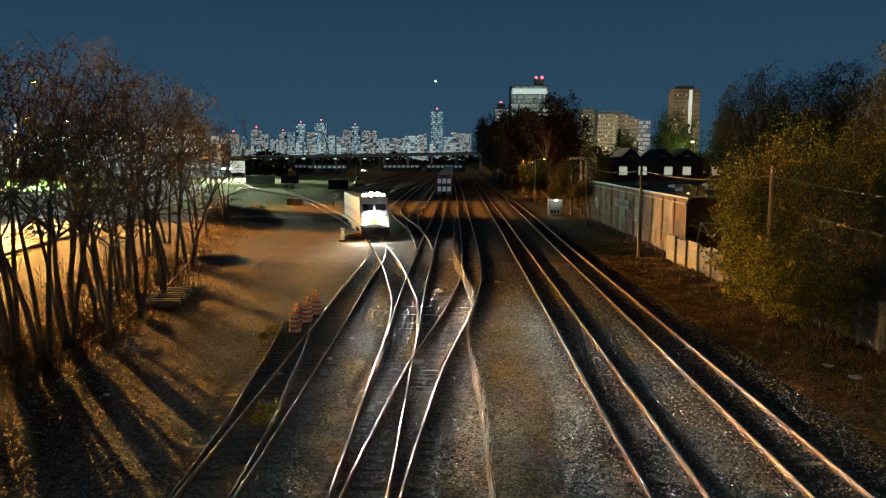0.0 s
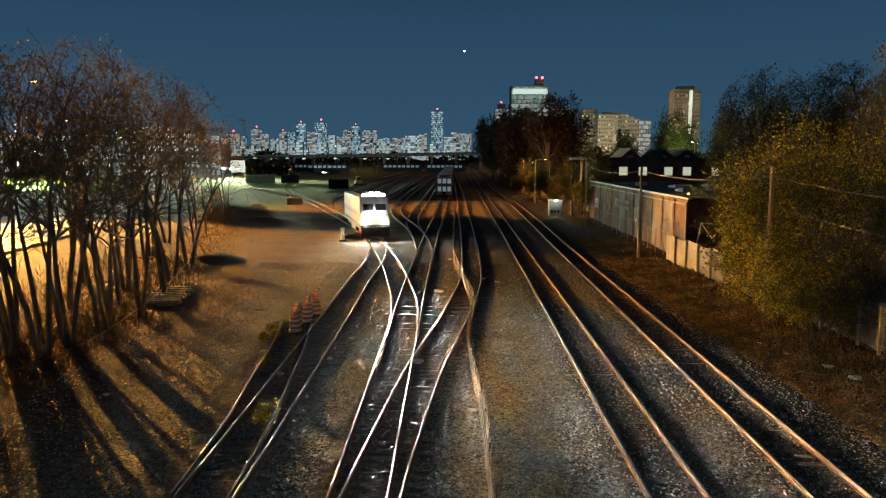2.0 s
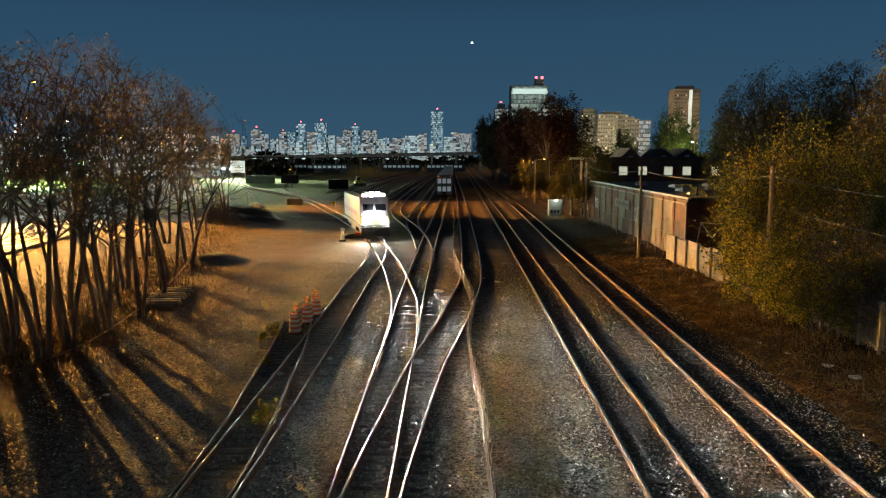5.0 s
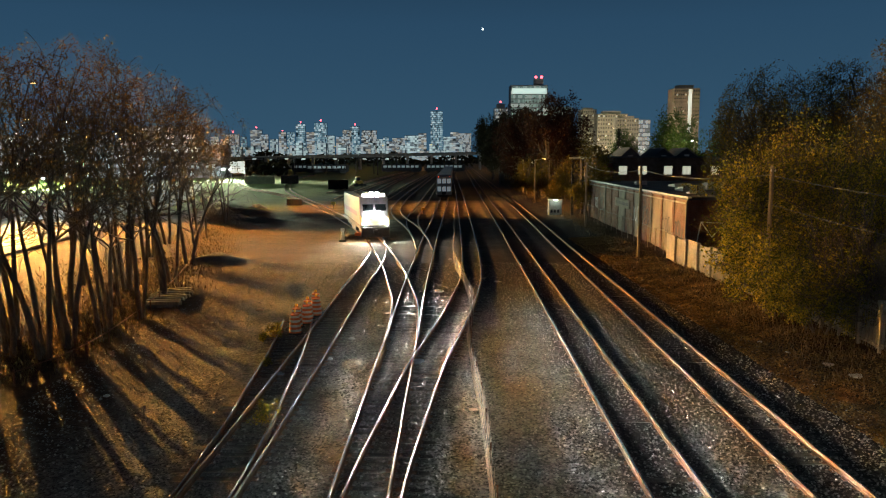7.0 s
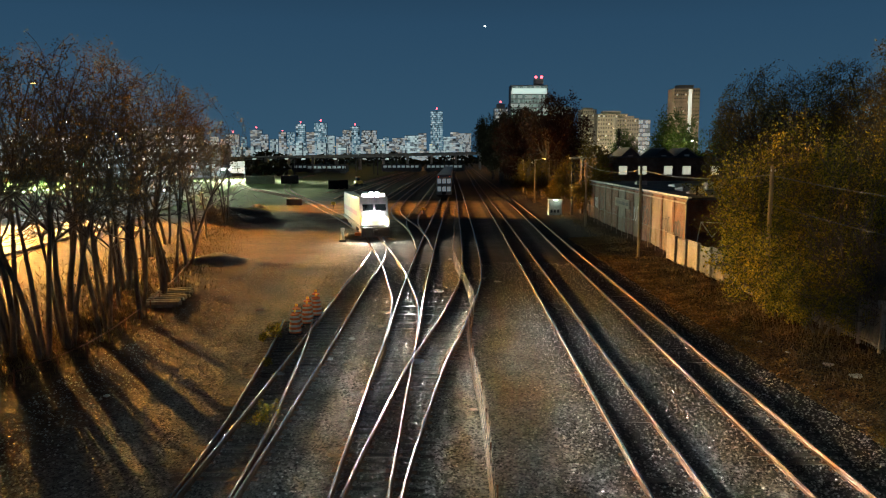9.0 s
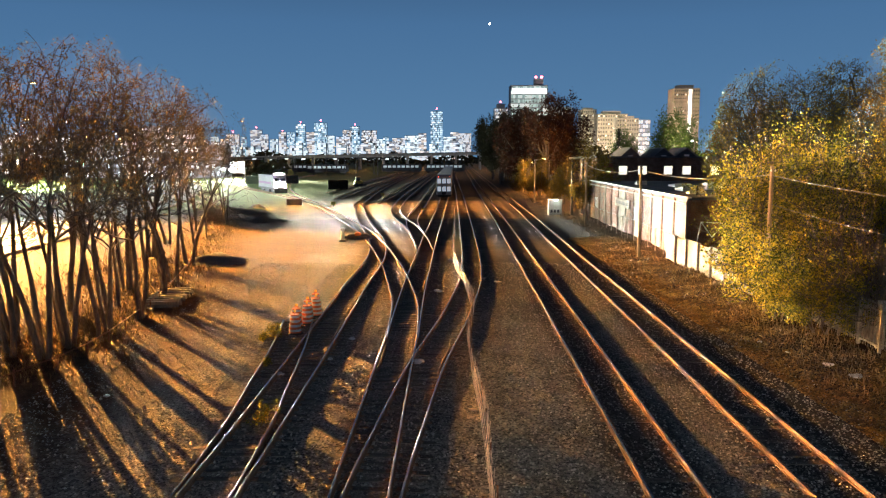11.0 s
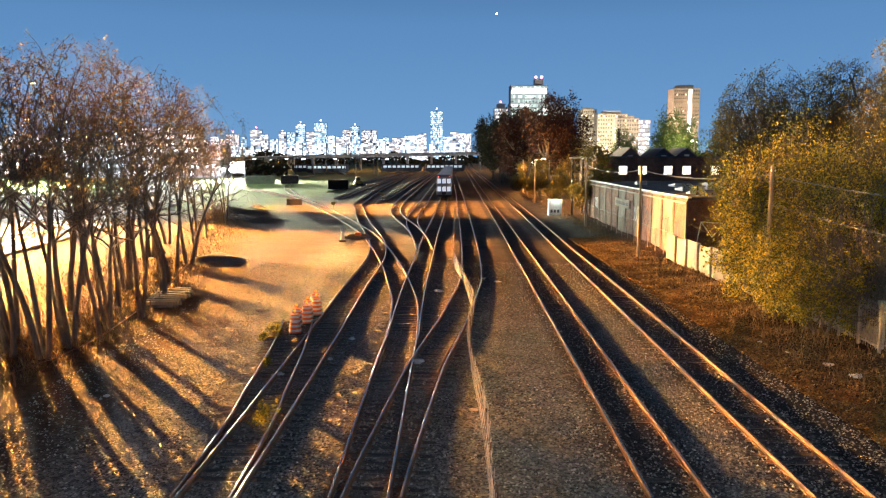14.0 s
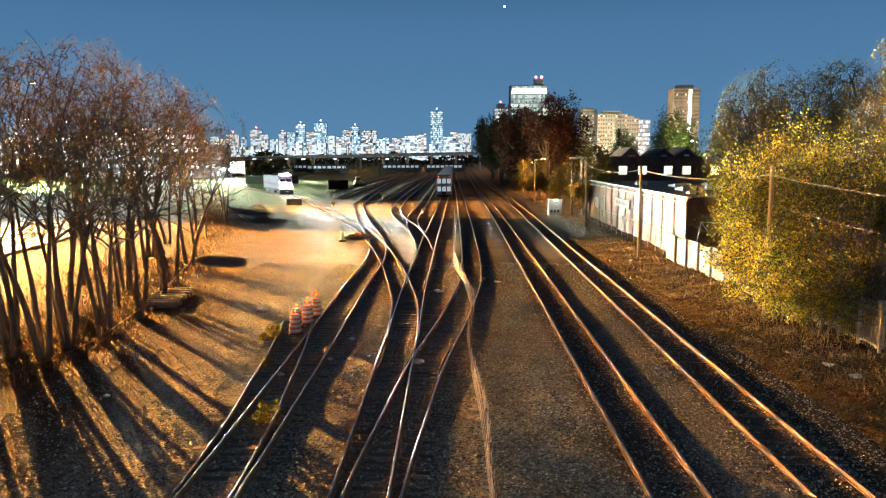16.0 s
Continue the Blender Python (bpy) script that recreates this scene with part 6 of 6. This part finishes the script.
def lit_coach(x, y, turn):
    root = thing("lit_coach", pose(x, y, 0, 0, 0, turn), "parked silver coach with a row of lit windows", "railway coach", "coaches under the viaduct")
    part("body", box(-11, 11, -1.5, 1.5, 1.0, 4.4, 0.15), DARKCOACH, root)
    part("underframe", box(-10.5, 10.5, -1.3, 1.3, 0.4, 0.998), BLACKSTEEL, root)
    for i in range(8):
        part("window", box(-10 + i * 2.5, -8.2 + i * 2.5, -1.53, -1.502, 2.5, 3.7), DIMPANE, root, "lit coach window")
    for s in (-7, 7):
        part("truck", box(s - 1.3, s + 1.3, -1.1, 1.1, 0.05, 0.8), WHEELSTEEL, root)


for i in (0, 1, 3, 4):
    lit_coach(-95 + i * 24, 400 + i * 3, 7)
for i in (0, 2):
    lit_coach(-108 + i * 24, 378 + i * 3, 7)


def gantry(x, y, w):
    root = thing("lighting_gantry", pose(x, y, 0), "dark steel lattice gantry in the far yard", "gantry", "gantries of the far yard")
    for s in (-1, 1):
        part("mast", box(s * w / 2 - 0.2, s * w / 2 + 0.2, -0.2, 0.2, 0, 8.2), BLACKSTEEL, root)
    part("beam", box(-w / 2 + 0.21, w / 2 - 0.21, -0.15, 0.15, 7.6, 8.1), BLACKSTEEL, root)
    part("lamp", box(-0.8, 0.8, -0.3, -0.152, 7.3, 7.6), glow("gantry_lamp_glass", WHITE, 6), root)


for i in range(7):
    gantry(-104 + i * 13, 345 + (i % 3) * 12, 9)


def far_woods():
    r = random.Random(61)
    v, f = [], []
    for y, x0, x1, top, n in ((640, -280, 60, 17, 2600), (330, -190, -70, 9, 900), (430, 40, 330, 20, 2600)):
        for _ in range(n):
            x = r.uniform(x0, x1)
            env = top * (0.55 + 0.45 * noise.noise(Vector((x * 0.03, y, 0))) + 0.25 * noise.noise(Vector((x * 0.13, y, 4))))
            c = Vector((x, y + r.uniform(-15, 15), env * r.random() ** 0.6))
            for _ in range(2):
                a = Vector((r.gauss(0, 1), r.gauss(0, 1), r.gauss(0, 1))).normalized() * r.uniform(0.8, 2.0)
                b = a.orthogonal().normalized() * r.uniform(0.5, 1.4)
                k = len(v)
                v += [(c - a)[:], (c - b)[:], (c + a)[:], (c + b)[:]]
                f.append((k, k + 1, k + 2, k + 3))
    tagged(from_lists("far_woods", v, f, DARK_LEAF), "dark line of far trees before the city", "woods", kind="stuff")


far_woods()

# ---- cars on the street, and the planet ----
CARWHITE = surface("white_car_paint", (0.6, 0.6, 0.6), (0.75, 0.75, 0.75), 1, 10, 0.3, 0, 0)
CARDARK = surface("dark_car_paint", (0.03, 0.03, 0.04), (0.06, 0.06, 0.07), 1, 10, 0.3, 0, 0)
CARLIGHT = glow("car_headlight_lens", (0.9, 0.95, 1.0), 900)


def car(paint, label):
    root = thing("car", pose(0, 0, 0), label, "car", "cars on the street")
    body = box(-0.9, 0.9, -2.2, 2.2, 0.32, 0.95, 0.14)
    part("body", body, paint, root)
    bm = box(-0.78, 0.78, -1.2, 1.5, 0.94, 1.48, 0.1)
    for v in bm.verts:
        if v.co.z > 1.2:
            v.co.y *= 0.68
            v.co.x *= 0.86
    part("cabin", bm, GLASS, root, "dark glazed cabin")
    for x in (-0.8, 0.8):
        for y in (-1.4, 1.4):
            w = part("wheel", tube((x - 0.11, y, 0.33), (x + 0.11, y, 0.33), 0.33, 0.33, 18), RUBBER, root)
            part("rim", tube((x - 0.12, y, 0.33), (x + 0.12, y, 0.33), 0.2, 0.2, 12), COPING, w)
        part("headlight", box(x * 0.85 - 0.16, x * 0.85 + 0.16, -2.24, -2.195, 0.6, 0.76, 0.02), CARLIGHT, root, "bright headlight")
        part("tail_light", box(x * 0.85 - 0.16, x * 0.85 + 0.16, 2.195, 2.24, 0.62, 0.78, 0.02), TAIL, root, "red tail light")
    return root


CAR_A = car(CARWHITE, "white car driving down the street")
CAR_B = car(CARDARK, "dark car driving up the street with red tail lights")
CAR_D = car(CARWHITE, "white car with bright headlights crossing the far field road")
CAR_C = car(CARDARK, "dark car driving down the street")

bm = bmesh.new()
bmesh.ops.create_icosphere(bm, subdivisions=2, radius=6.0)
PLANET = tagged(mesh_object("planet", bm, glow("planet_light", (0.9, 0.97, 1.0), 12)), "bright white planet climbing the night sky", "planet")


# ---- what moves ----
def motions():
    # planet: bearing and height of its way up the sky, at a distance of 4 km
    def sky(u, v):
        s = math.atan(0.12615)
        y, z = math.cos(s) + v * math.sin(s), -math.sin(s) + v * math.cos(s)
        return pose(u * 4000, y * 4000, 8.7 + z * 4000)
    walk(PLANET, [(t, sky(a / 1300, b / 1300)) for t, a, b in (
        (0.0, -14, 297), (0.55, -12, 299), (0.95, 34, 348), (1.5, 35, 349), (2.5, 38, 352), (4.2, 41, 355), (6.3, 68, 386), (7.0, 70, 389),
        (8.0, 72, 392), (9.2, 75, 395), (11.3, 83, 400), (12.0, 84, 404), (12.5, 87, 406), (13.5, 92, 412), (14.5, 99, 420), (15.0, 103, 423), (16.0, 109, 429))])

    # locomotive: stands, backs away round the curve, comes in again
    path = spline(CURVE, 0.5)

    def on_track(y_front):
        i = next(k for k, (q, t) in enumerate(path) if q.y >= y_front)
        f, r = path[min(i + 6, len(path) - 1)][0], path[min(i + 28, len(path) - 1)][0]
        c, d = (f + r) / 2, r - f
        return Matrix.Translation((c.x, c.y, RAIL_TOP + 0.015)) @ Matrix.Rotation(math.atan2(-d.x, d.y), 4, "Z")
    walk(LOCO, [(t, on_track(y)) for t, y in (
        (0.0, 75), (4.2, 75), (6.3, 75), (9.2, 75), (9.6, 78), (10.0, 95), (10.5, 130), (11.0, 165), (11.3, 177), (11.6, 184), (12.2, 186), (12.5, 199), (12.8, 232),
        (13.0, 268), (13.5, 400), (14.6, 400), (15.0, 300), (15.2, 262), (15.4, 240), (15.7, 199), (16.0, 160))])

    # cars on the street
    lane = spline(STREET, 1.0)

    def on_street(s, off, back):
        q, t = lane[max(0, min(len(lane) - 1, int(s)))]
        c = q + Vector((t.y, -t.x, 0)) * off
        return Matrix.Translation((c.x, c.y, 0.42)) @ Matrix.Rotation(math.atan2(-t.x, t.y) + back, 4, "Z")
    walk(CAR_A, [(t, on_street(s, -2, 0)) for t, s in ((0.0, 330), (1.2, 300), (1.5, 125), (1.8, 20), (16.0, 5))])
    walk(CAR_B, [(t, on_street(s, 2, 0)) for t, s in ((0.0, 10), (8.6, 20), (9.0, 190), (9.4, 320), (16.0, 335))])
    walk(CAR_D, [(t, pose(x, y, 0.02, 0, 0, a)) for t, x, y, a in ((0.0, -45, 420, -10), (3.8, -62, 252, -12), (4.1, -66, 236, -20), (4.6, -120, 300, -25), (6.4, -157, 288, -28),
                                                                  (6.6, -156, 282, -28), (7.5, -137, 232, -30), (8.2, -150, 120, -30), (16.0, -152, 110, -30))])
    walk(CAR_C, [(t, on_street(s, -5.5, 0)) for t, s in ((0.0, 335), (12.2, 310), (12.5, 130), (12.8, 30), (16.0, 15))])


motions()
